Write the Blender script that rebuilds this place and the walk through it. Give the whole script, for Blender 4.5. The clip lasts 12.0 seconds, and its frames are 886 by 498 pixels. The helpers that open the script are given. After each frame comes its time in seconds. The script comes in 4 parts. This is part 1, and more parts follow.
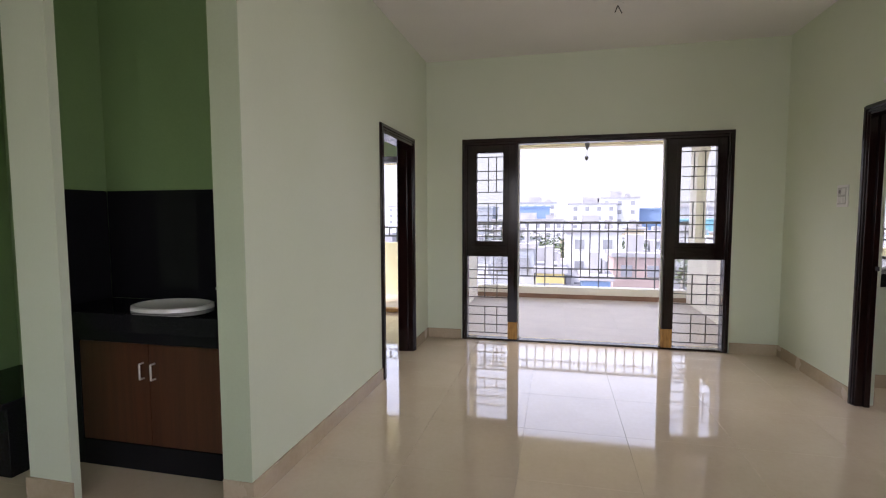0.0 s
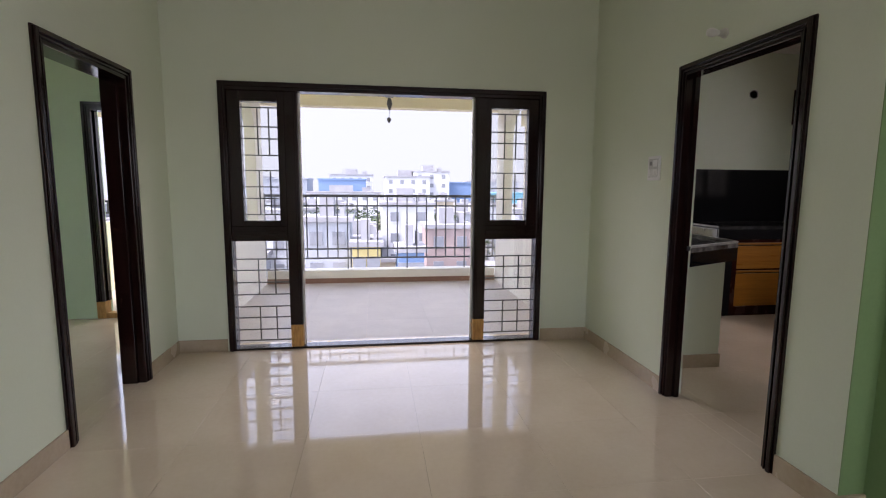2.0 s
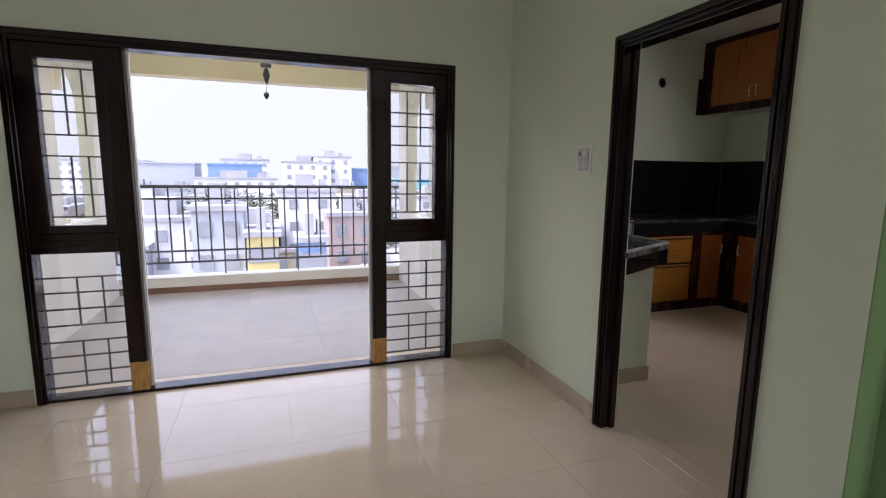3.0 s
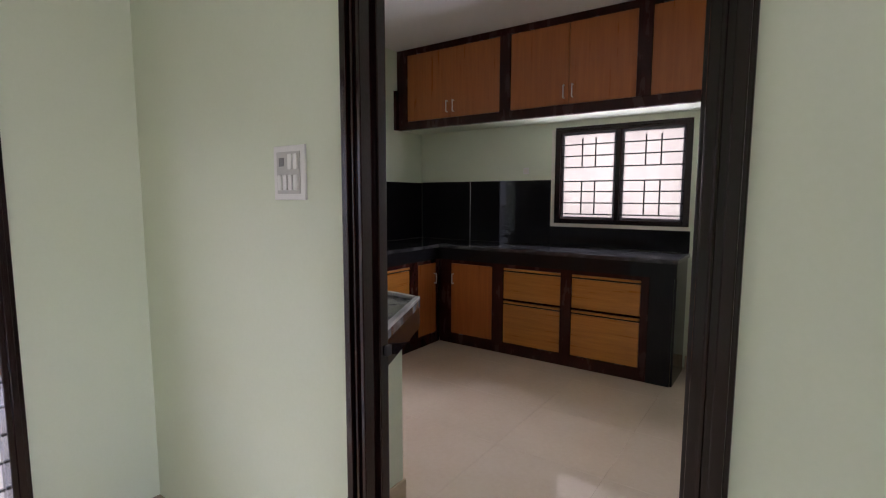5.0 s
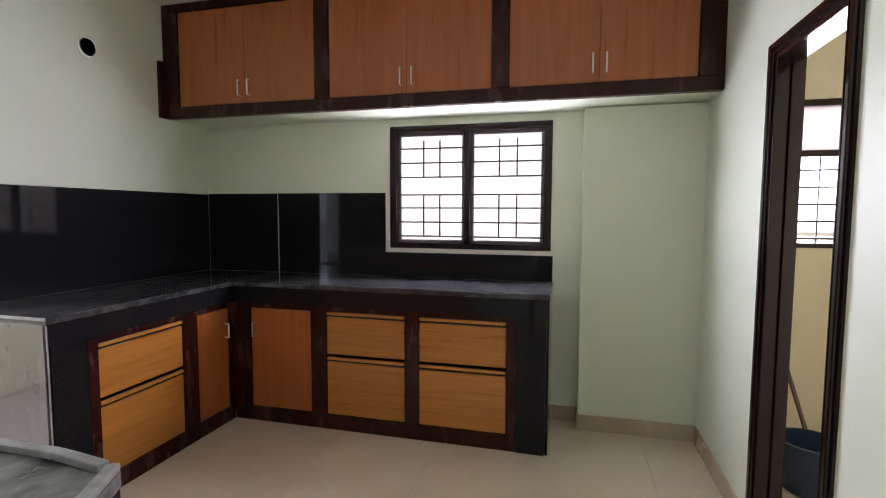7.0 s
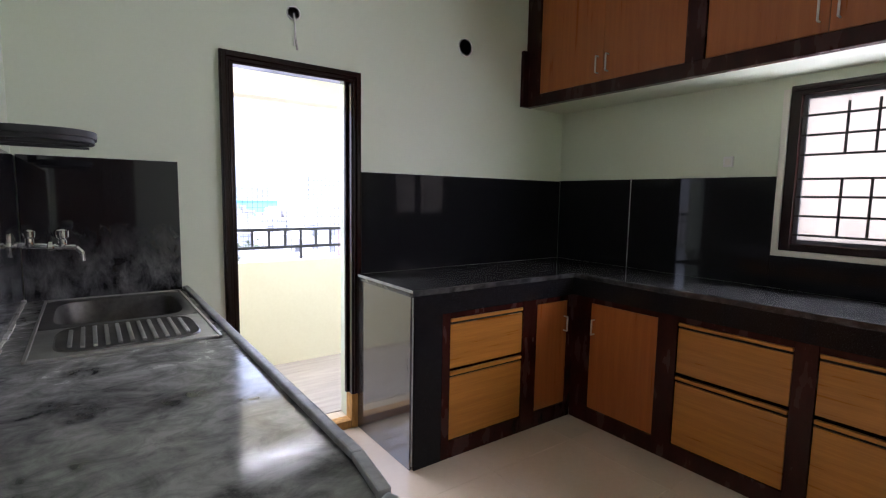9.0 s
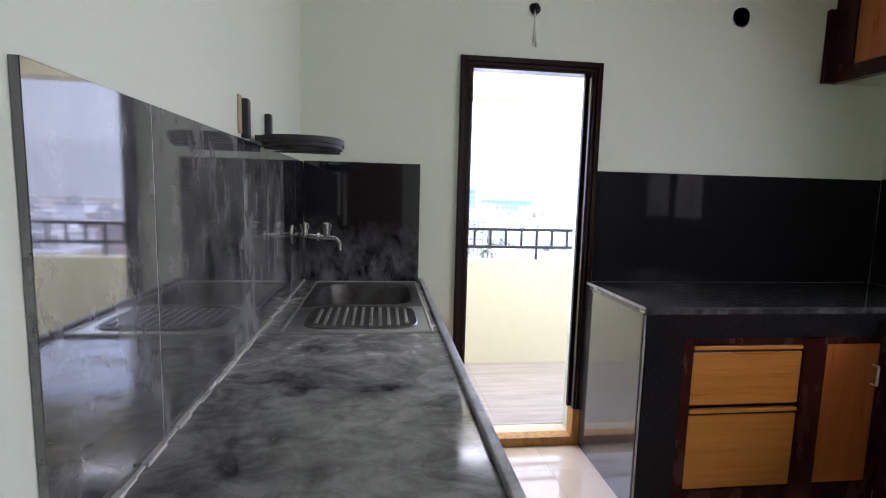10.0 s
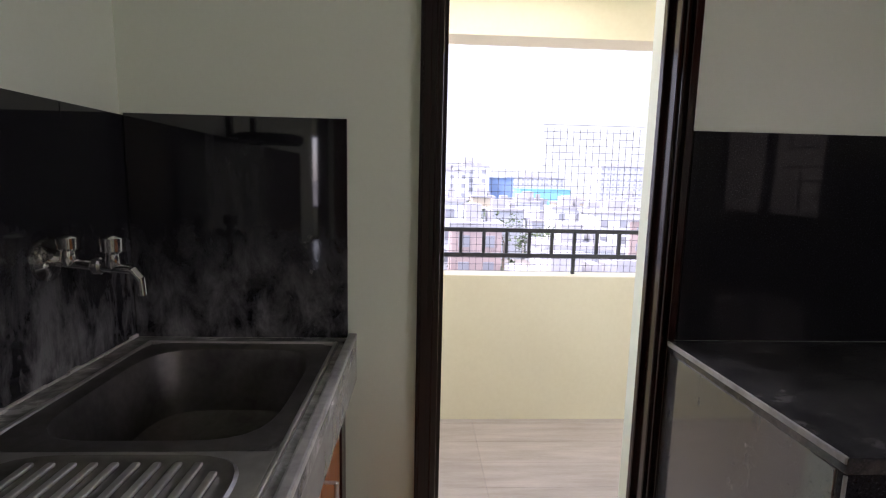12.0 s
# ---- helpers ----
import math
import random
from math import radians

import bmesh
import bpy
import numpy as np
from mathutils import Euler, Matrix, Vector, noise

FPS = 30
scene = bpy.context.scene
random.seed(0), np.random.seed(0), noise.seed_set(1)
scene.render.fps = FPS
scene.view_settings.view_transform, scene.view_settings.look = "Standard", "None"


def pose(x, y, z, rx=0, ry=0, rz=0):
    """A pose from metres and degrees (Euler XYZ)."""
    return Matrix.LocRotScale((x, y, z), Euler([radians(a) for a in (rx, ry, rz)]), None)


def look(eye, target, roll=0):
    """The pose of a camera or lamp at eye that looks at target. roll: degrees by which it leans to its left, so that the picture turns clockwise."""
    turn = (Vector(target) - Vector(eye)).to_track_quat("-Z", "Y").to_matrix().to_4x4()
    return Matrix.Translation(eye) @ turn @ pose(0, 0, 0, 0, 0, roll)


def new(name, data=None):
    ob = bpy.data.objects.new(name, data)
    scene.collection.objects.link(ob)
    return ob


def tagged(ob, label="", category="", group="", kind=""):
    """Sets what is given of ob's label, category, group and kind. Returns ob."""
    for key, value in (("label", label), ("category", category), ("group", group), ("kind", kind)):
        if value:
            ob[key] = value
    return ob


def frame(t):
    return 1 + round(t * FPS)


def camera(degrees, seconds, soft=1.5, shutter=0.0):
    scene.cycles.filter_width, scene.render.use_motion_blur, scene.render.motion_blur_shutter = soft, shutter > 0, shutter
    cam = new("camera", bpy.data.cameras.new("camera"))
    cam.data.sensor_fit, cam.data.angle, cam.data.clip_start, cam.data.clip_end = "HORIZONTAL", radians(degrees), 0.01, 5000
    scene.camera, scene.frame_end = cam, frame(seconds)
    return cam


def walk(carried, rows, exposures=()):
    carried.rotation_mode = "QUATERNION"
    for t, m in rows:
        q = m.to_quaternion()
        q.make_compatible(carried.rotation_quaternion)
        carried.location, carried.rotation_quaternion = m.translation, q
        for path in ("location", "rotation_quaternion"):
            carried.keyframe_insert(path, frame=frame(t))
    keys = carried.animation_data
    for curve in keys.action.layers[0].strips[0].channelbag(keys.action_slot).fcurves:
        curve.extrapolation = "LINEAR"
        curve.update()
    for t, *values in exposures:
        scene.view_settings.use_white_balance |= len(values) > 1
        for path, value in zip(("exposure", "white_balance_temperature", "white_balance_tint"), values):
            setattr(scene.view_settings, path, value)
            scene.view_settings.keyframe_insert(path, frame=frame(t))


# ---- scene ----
cam = camera(84.1, 12.0, soft=1.15)
PATH = [
    (0, (-0.309, 0.242, 1.334), (-0.759, 2.185, 1.19), -0.2),
    (0.5, (-0.29, 0.428, 1.318), (-0.467, 2.414, 1.156), -0.5),
    (1, (-0.219, 0.7, 1.315), (-0.24, 2.691, 1.128), 0.3),
    (1.5, (-0.167, 0.992, 1.309), (-0.042, 2.978, 1.107), -0.0),
    (2, (-0.123, 1.331, 1.323), (0.154, 3.295, 1.07), 0.4),
    (2.5, (-0.009, 1.645, 1.329), (0.406, 3.578, 1.024), 1.0),
    (2.7, (0.006, 1.782, 1.367), (0.512, 3.692, 1.06), 1.1),
    (4.3, (0.514, 2.893, 1.342), (1.795, 4.407, 1.081), -0.6),
    (4.5, (0.557, 2.943, 1.359), (1.938, 4.369, 1.119), 0.3),
    (5, (0.776, 3.183, 1.381), (2.405, 4.325, 1.171), 0.1),
    (5.5, (1.071, 3.38, 1.372), (2.861, 4.235, 1.123), -0.1),
    (6, (1.32, 3.549, 1.359), (3.207, 4.16, 1.108), 0.9),
    (6.5, (1.553, 3.66, 1.383), (3.483, 4.131, 1.153), -0.2),
    (6.7, (1.654, 3.682, 1.394), (3.591, 4.148, 1.216), 0.1),
    (8.3, (1.909, 3.769, 1.408), (3.649, 4.735, 1.209), 1.8),
    (8.5, (1.949, 3.811, 1.396), (3.554, 4.988, 1.197), 2.0),
    (9, (2.079, 3.873, 1.398), (3.244, 5.486, 1.188), 1.0),
    (9.5, (2.2, 3.944, 1.404), (2.708, 5.869, 1.21), 3.6),
    (10, (2.234, 3.964, 1.4), (2.484, 5.935, 1.172), 1.5),
    (10.5, (2.319, 4.143, 1.384), (2.508, 6.118, 1.13), 0.8),
    (11, (2.433, 4.41, 1.392), (2.563, 6.387, 1.122), 1.3),
    (11.5, (2.571, 4.749, 1.404), (2.546, 6.728, 1.116), 2.3),
    (12, (2.623, 5.14, 1.384), (2.722, 7.118, 1.108), 1.3),
]
walk(cam, [(t, look(eye, target, roll)) for t, eye, target, roll in PATH], exposures=[(0, 2.5, 6300, 25), (1.5, 2.4, 6250, 25), (2.5, 2.25, 6050, 25), (4.5, 2.9, 5950, 25), (5.5, 3.55, 5750, 31), (6.5, 4.15, 5750, 26), (8.5, 3.25, 5900, 24), (9.5, 3.65, 5500, 25), (11, 3.15, 6000, 26), (12, 2.7, 6150, 28)])

# ---- light ----
world = bpy.data.worlds.new("sky")
scene.world = world
world.use_nodes = True
wn, wl = world.node_tree.nodes, world.node_tree.links
sky = wn.new("ShaderNodeTexSky")
sky.sky_type, sky.sun_disc = "NISHITA", False
sky.sun_elevation, sky.sun_rotation = radians(52), radians(250)
sky.air_density, sky.dust_density, sky.ozone_density = 1.0, 1.2, 0.8
wn["Background"].inputs["Strength"].default_value = 0.15
pale = wn.new("ShaderNodeHueSaturation")   # hazy white sky
pale.inputs["Saturation"].default_value = 0.45
wl.new(sky.outputs[0], pale.inputs["Color"])
wl.new(pale.outputs[0], wn["Background"].inputs["Color"])
sun = new("sun", bpy.data.lights.new("sun", "SUN"))
sun.data.energy, sun.data.angle, sun.data.color = 1.5, radians(10), (1.0, 0.95, 0.88)
sun.matrix_world = look((-20, -7, 30), (0, 0, 0))


def window_light(name, eye, target, w, h, watts, color=(1.0, 0.975, 0.96)):
    """Daylight that enters by an opening."""
    ob = new(name, bpy.data.lights.new(name, "AREA"))
    ob.data.shape, ob.data.size, ob.data.size_y, ob.data.energy, ob.data.color = "RECTANGLE", w, h, watts, color
    ob.matrix_world = look(eye, target)


window_light("daylight_dining_south", (-0.2, -2.66, 1.5), (-0.2, 0, 1.3), 2.6, 1.5, 2.2)
window_light("daylight_dining_east", (3.16, -0.6, 1.5), (0, -0.2, 1.3), 1.8, 1.5, 6.0)
window_light("daylight_balcony_door", (0, 6.15, 2.70), (0, 4.4, 0.6), 2.2, 0.7, 10.5)
window_light("daylight_kitchen_window", (5.26, 4.39, 1.58), (3, 4.39, 1.4), 1.1, 0.84, 6.6)
window_light("daylight_kitchen_door", (3.0, 7.25, 2.70), (2.95, 6.0, 0.5), 1.1, 0.8, 5.5)
window_light("daylight_bedroom_door", (-2.4, 7.25, 2.70), (-2.4, 6.0, 0.5), 0.8, 0.5, 3)
window_light("daylight_utility_window", (5.26, 2.17, 1.63), (4, 2.17, 1.3), 0.6, 0.8, 2.2)

# ---- materials ----


def ramp(nt, fac, stops):
    r = nt.nodes.new("ShaderNodeValToRGB")
    nt.links.new(fac, r.inputs[0])
    while len(r.color_ramp.elements) < len(stops):
        r.color_ramp.elements.new(0.5)
    for e, (p, c) in zip(r.color_ramp.elements, stops):
        e.position, e.color = p, (*c, 1)
    return r.outputs[0]


def tex(nt, scale, detail=4.0, stretch=(1, 1, 1), distort=0.0, rough=0.5):
    co = nt.nodes.new("ShaderNodeNewGeometry")
    mp = nt.nodes.new("ShaderNodeMapping")
    mp.inputs["Scale"].default_value = stretch
    n = nt.nodes.new("ShaderNodeTexNoise")
    n.inputs["Scale"].default_value, n.inputs["Detail"].default_value = scale, detail
    n.inputs["Distortion"].default_value, n.inputs["Roughness"].default_value = distort, rough
    nt.links.new(co.outputs["Position"], mp.inputs["Vector"])
    nt.links.new(mp.outputs[0], n.inputs["Vector"])
    return n.outputs["Fac"]


def mat(name, dark, light, rough=0.5, metal=0.0, scale=3.0, grain=60.0, bump=0.1, stretch=(1, 1, 1), gloss_var=0.08, coat=0.0, piece=0.0, distort=0.0, depth=0.002, shine=0.5):
    """Two-scale procedural surface: blotches between two colours, fine grain relief and uneven gloss."""
    m = bpy.data.materials.new(name)
    m.use_nodes = True
    nt = m.node_tree
    b = nt.nodes["Principled BSDF"]
    big = tex(nt, scale, 5, stretch, distort)
    small = tex(nt, grain, 3, stretch)
    mix = nt.nodes.new("ShaderNodeMath")
    mix.operation = "MULTIPLY_ADD"
    nt.links.new(small, mix.inputs[0])
    mix.inputs[1].default_value = 0.35
    nt.links.new(big, mix.inputs[2])
    col = ramp(nt, mix.outputs[0], [(0.42, dark), (0.92, light)])
    if piece:
        info = nt.nodes.new("ShaderNodeObjectInfo")
        hsv = nt.nodes.new("ShaderNodeHueSaturation")
        mr = nt.nodes.new("ShaderNodeMapRange")
        mr.inputs["To Min"].default_value, mr.inputs["To Max"].default_value = 1 - piece, 1 + piece
        nt.links.new(info.outputs["Random"], mr.inputs[0])
        nt.links.new(mr.outputs[0], hsv.inputs["Value"])
        nt.links.new(col, hsv.inputs["Color"])
        col = hsv.outputs[0]
    nt.links.new(col, b.inputs["Base Color"])
    rr = nt.nodes.new("ShaderNodeMapRange")
    rr.inputs["To Min"].default_value, rr.inputs["To Max"].default_value = max(0.0, rough - gloss_var), rough + gloss_var
    nt.links.new(big, rr.inputs[0])
    nt.links.new(rr.outputs[0], b.inputs["Roughness"])
    b.inputs["Metallic"].default_value = metal
    b.inputs["Specular IOR Level"].default_value = shine
    b.inputs["Coat Weight"].default_value = coat
    b.inputs["Coat Roughness"].default_value = 0.12
    if bump:
        bp = nt.nodes.new("ShaderNodeBump")
        bp.inputs["Strength"].default_value, bp.inputs["Distance"].default_value = bump, depth
        nt.links.new(mix.outputs[0], bp.inputs["Height"])
        nt.links.new(bp.outputs[0], b.inputs["Normal"])
    return m


def glass_mat(name, rough=0.0, tint=(1, 1, 1), mixin=0.12):
    """Thin window pane: mostly clear, with a mirror share."""
    m = bpy.data.materials.new(name)
    m.use_nodes = True
    nt = m.node_tree
    out = nt.nodes["Material Output"]
    nt.nodes.remove(nt.nodes["Principled BSDF"])
    tr, gl, mx = (nt.nodes.new("ShaderNodeBsdf" + k) if k != "Mix" else nt.nodes.new("ShaderNodeMixShader") for k in ("Transparent", "Glossy", "Mix"))
    tr.inputs[0].default_value = (*tint, 1)
    gl.inputs["Roughness"].default_value = rough
    mx.inputs[0].default_value = mixin
    nt.links.new(tr.outputs[0], mx.inputs[1])
    nt.links.new(gl.outputs[0], mx.inputs[2])
    nt.links.new(mx.outputs[0], out.inputs[0])
    return m


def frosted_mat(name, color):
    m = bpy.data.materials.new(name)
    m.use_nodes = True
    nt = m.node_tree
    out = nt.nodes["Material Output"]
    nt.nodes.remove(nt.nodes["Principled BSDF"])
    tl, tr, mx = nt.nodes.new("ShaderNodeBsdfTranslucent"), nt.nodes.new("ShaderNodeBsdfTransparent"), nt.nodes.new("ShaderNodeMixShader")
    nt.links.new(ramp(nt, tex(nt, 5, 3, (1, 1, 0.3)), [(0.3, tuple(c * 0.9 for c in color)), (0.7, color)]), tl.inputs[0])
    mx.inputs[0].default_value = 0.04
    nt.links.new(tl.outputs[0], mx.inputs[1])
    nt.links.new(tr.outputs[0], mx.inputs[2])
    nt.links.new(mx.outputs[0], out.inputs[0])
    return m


PAINT = mat("pale_green_paint", (0.665, 0.727, 0.565), (0.718, 0.772, 0.625), 0.5, scale=1.3, grain=90, bump=0.12)
GREEN = mat("green_paint", (0.165, 0.27, 0.105), (0.205, 0.32, 0.135), 0.5, scale=1.5, grain=90, bump=0.12)
MINT = mat("mint_green_paint", (0.46, 0.59, 0.37), (0.53, 0.66, 0.44), 0.5, scale=1.5, grain=90, bump=0.12)
WHITE = mat("white_ceiling_paint", (0.74, 0.73, 0.70), (0.81, 0.80, 0.77), 0.7, scale=1.0, grain=70, bump=0.1)
CREAM = mat("cream_paint", (0.70, 0.63, 0.43), (0.78, 0.715, 0.52), 0.65, scale=1.2, grain=50, bump=0.15)
OFFWHITE = mat("offwhite_paint", (0.72, 0.69, 0.61), (0.80, 0.78, 0.71), 0.7, scale=1.2, grain=50, bump=0.15)
TILE = mat("beige_vitrified_tile", (0.63, 0.52, 0.375), (0.71, 0.605, 0.455), 0.05, scale=2.2, grain=35, bump=0.02, gloss_var=0.02, piece=0.008, depth=0.0006, shine=0.85)
SKIRT = mat("beige_skirting_tile", (0.42, 0.335, 0.225), (0.53, 0.435, 0.31), 0.25, scale=3, grain=40, bump=0.05)
GROUT = mat("grey_grout", (0.58, 0.485, 0.365), (0.66, 0.565, 0.44), 0.5)
GREYTILE = mat("grey_balcony_tile", (0.35, 0.315, 0.285), (0.44, 0.405, 0.365), 0.35, scale=4, grain=25, bump=0.08, piece=0.05)
WOODTILE = mat("brown_grey_plank_tile", (0.33, 0.285, 0.235), (0.47, 0.42, 0.36), 0.4, scale=3, grain=30, bump=0.08, stretch=(1, 8, 1), piece=0.06)
DARKWOOD = mat("dark_stained_varnished_wood", (0.006, 0.002, 0.0018), (0.018, 0.0055, 0.0045), 0.16, scale=5, grain=45, bump=0.06, stretch=(6, 6, 0.6), coat=0.2, shine=0.3)
REDWOOD = mat("red_brown_cabinet_frame_wood", (0.020, 0.005, 0.004), (0.042, 0.010, 0.008), 0.26, scale=4, grain=30, bump=0.02, stretch=(3, 3, 1), shine=0.25)
BAREWOOD = mat("bare_yellow_wood", (0.32, 0.15, 0.03), (0.60, 0.34, 0.09), 0.6, scale=12, grain=60, bump=0.3, stretch=(4, 4, 1))
ORANGE = mat("orange_teak_laminate", (0.33, 0.096, 0.019), (0.43, 0.137, 0.031), 0.30, scale=4, grain=22, bump=0.04, stretch=(9, 9, 0.5), piece=0.07)
HONEY = mat("honey_teak_laminate", (0.37, 0.14, 0.019), (0.51, 0.21, 0.032), 0.30, scale=3, grain=12, bump=0.02, stretch=(0.6, 0.6, 14), piece=0.05)
DOORWOOD = mat("brown_varnished_door_wood", (0.060, 0.022, 0.012), (0.12, 0.050, 0.028), 0.3, scale=4, grain=40, bump=0.1, stretch=(5, 5, 0.5), coat=0.6)
STEEL = mat("stained_stainless_steel", (0.50, 0.49, 0.47), (0.76, 0.75, 0.72), 0.34, metal=0.85, scale=9, grain=60, bump=0.05)
CHROME = mat("chrome", (0.68, 0.68, 0.68), (0.78, 0.78, 0.78), 0.12, metal=1.0, bump=0.0)
IRON = mat("black_painted_iron", (0.016, 0.016, 0.018), (0.04, 0.04, 0.042), 0.45, scale=10, bump=0.1)
RAILIRON = mat("grey_painted_iron", (0.07, 0.075, 0.085), (0.12, 0.125, 0.14), 0.5, scale=10, bump=0.1)
SATIN = mat("satin_nickel", (0.72, 0.71, 0.68), (0.82, 0.81, 0.78), 0.34, metal=0.75, bump=0.0)
PLASTIC = mat("white_plastic", (0.74, 0.74, 0.71), (0.80, 0.80, 0.77), 0.3, bump=0.0)
# Black that paints the shade inside drawer grooves and wall holes
BLACK = mat("recess_shade_black", (0.008, 0.008, 0.008), (0.015, 0.015, 0.015), 0.9, bump=0.0)
PORCELAIN = mat("white_porcelain", (0.78, 0.77, 0.72), (0.84, 0.83, 0.79), 0.12, bump=0.0)
BLUEPL = mat("dark_blue_plastic", (0.012, 0.025, 0.05), (0.02, 0.04, 0.08), 0.4)
MORTAR = mat("pale_cement_joint", (0.42, 0.41, 0.37), (0.66, 0.65, 0.60), 0.9, scale=20, grain=80, bump=0.4)
GLASS = glass_mat("clear_glass", mixin=0.10)
# Pane colour held dark so the strong lamp behind does not burn out
FROST = frosted_mat("darkened_frosted_glass", (0.20, 0.187, 0.166))


def stain_zone(nt, amt, zone):
    """Stains that fade out along one axis, from the clean end to the dirty end."""
    axis, clean, dirty, least = zone
    geo, sep = nt.nodes.new("ShaderNodeNewGeometry"), nt.nodes.new("ShaderNodeSeparateXYZ")
    nt.links.new(geo.outputs["Position"], sep.inputs[0])
    mr, mul = nt.nodes.new("ShaderNodeMapRange"), nt.nodes.new("ShaderNodeMath")
    mr.inputs["From Min"].default_value, mr.inputs["From Max"].default_value = clean, dirty
    mr.inputs["To Min"].default_value = least
    mul.operation = "MULTIPLY"
    nt.links.new(sep.outputs[axis], mr.inputs[0])
    nt.links.new(mr.outputs[0], mul.inputs[0])
    nt.links.new(amt.outputs[0], mul.inputs[1])
    return mul


def granite(name, dust, haze=0.3, streak=(1, 1, 1), cover=0.0, shine=0.15, zone=None, veil=0.0, soft=0.27, ior=1.5, warp=1.6):
    """Black polished granite with fine flecks; dust greys it in swirls, elsewhere paints sheen."""
    m = bpy.data.materials.new(name)
    m.use_nodes = True
    nt = m.node_tree
    b = nt.nodes["Principled BSDF"]
    fleck = ramp(nt, tex(nt, 260, 2), [(0.3, (0.006, 0.006, 0.007)), (0.62, (0.014, 0.014, 0.016)), (0.8, (0.05, 0.05, 0.055))])
    rough = 0.07
    b.inputs["Specular IOR Level"].default_value = shine
    b.inputs["IOR"].default_value = ior
    if dust:
        swirl = tex(nt, 3.4, 7, streak, warp, 0.62)
        smear = tex(nt, 15, 6, (streak[0] * 0.7, streak[1], streak[2]), warp * 0.5, 0.68)
        add = nt.nodes.new("ShaderNodeMath")
        add.operation = "MULTIPLY"
        nt.links.new(swirl, add.inputs[0])
        nt.links.new(smear, add.inputs[1])
        lo = 0.17 - dust * 0.06 - cover
        amt = nt.nodes.new("ShaderNodeMapRange")
        amt.inputs["From Min"].default_value, amt.inputs["From Max"].default_value = lo, lo + soft
        amt.inputs["To Min"].default_value = veil
        amt.inputs["To Max"].default_value = dust
        nt.links.new(add.outputs[0], amt.inputs[0])
        if zone:
            amt = stain_zone(nt, amt, zone)
        mx = nt.nodes.new("ShaderNodeMixRGB")
        nt.links.new(amt.outputs[0], mx.inputs[0])
        nt.links.new(fleck, mx.inputs[1])
        mx.inputs[2].default_value = (0.55, 0.55, 0.53, 1)
        nt.links.new(mx.outputs[0], b.inputs["Base Color"])
        rr = nt.nodes.new("ShaderNodeMapRange")
        rr.inputs["From Max"].default_value = dust
        rr.inputs["To Min"].default_value, rr.inputs["To Max"].default_value = rough - 0.03, rough + haze
        nt.links.new(amt.outputs[0], rr.inputs[0])
        nt.links.new(rr.outputs[0], b.inputs["Roughness"])
    else:
        nt.links.new(fleck, b.inputs["Base Color"])
        b.inputs["Roughness"].default_value = 0.035
    return m


GRANITE = granite("black_polished_granite", 0.0)
GRANITE_DUSTY = granite("dusty_black_granite", 0.95, 0.22, cover=-0.03, shine=0.9, zone=("Y", 4.8, 5.4, 0.5), veil=0.15, soft=0.2, warp=1.8)
GRANITE_STREAK = granite("streaked_black_granite", 0.4, 0.0, (1.1, 1.1, 0.5), -0.02, 1.0, ("Y", 4.75, 5.35, 0.6), 0.035, 0.2, 1.8, 1.0)
GRANITE_SOAP = granite("soap_stained_granite", 0.4, 0.1, (1.3, 1.3, 0.5), -0.05, 0.7, ("Z", 1.27, 0.96, 0.0), 0.0, 0.17, 1.5, 0.7)
GRANITE_FILM = granite("filmed_black_granite", 0.18, 0.12, cover=-0.03, shine=0.45, veil=0.02)
# Strong grey veil stands for door light reflected along the front edge
GRANITE_EDGE = granite("sheen_painted_granite_edge", 0.6, 0.1, veil=0.42, shine=1.0, ior=1.6)
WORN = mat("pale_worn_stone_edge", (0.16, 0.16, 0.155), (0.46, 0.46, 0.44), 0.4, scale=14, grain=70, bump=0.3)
# Darker tone of the steel for sink bowl and drain tray
DARKSTEEL = mat("darker_sink_steel", (0.10, 0.095, 0.09), (0.26, 0.25, 0.235), 0.34, metal=0.8, scale=8, grain=60, bump=0.06)

# ---- builders ----


def bm_box(bm, x0, x1, y0, y1, z0, z1, bevel=0.0):
    m = Matrix.LocRotScale(((x0 + x1) / 2, (y0 + y1) / 2, (z0 + z1) / 2), None, (abs(x1 - x0), abs(y1 - y0), abs(z1 - z0)))
    vs = bmesh.ops.create_cube(bm, size=1, matrix=m)["verts"]
    if bevel:
        es = list({e for v in vs for e in v.link_edges})
        bmesh.ops.bevel(bm, geom=es, offset=bevel, segments=2, affect="EDGES", profile=0.6)
    return bm


def boxes(rows, bevel=0.0):
    bm = bmesh.new()
    for r in rows:
        bm_box(bm, *r, bevel=bevel)
    return bm


def tube(bm, a, b, r0, r1=None, seg=12, caps=True):
    a, b = Vector(a), Vector(b)
    d = b - a
    m = Matrix.Translation((a + b) / 2) @ d.to_track_quat("Z", "Y").to_matrix().to_4x4()
    bmesh.ops.create_cone(bm, cap_ends=caps, segments=seg, radius1=r0, radius2=r0 if r1 is None else r1, depth=d.length, matrix=m)
    return bm


def tubes(rows, seg=10):
    bm = bmesh.new()
    for r in rows:
        tube(bm, *r, seg=seg)
    return bm


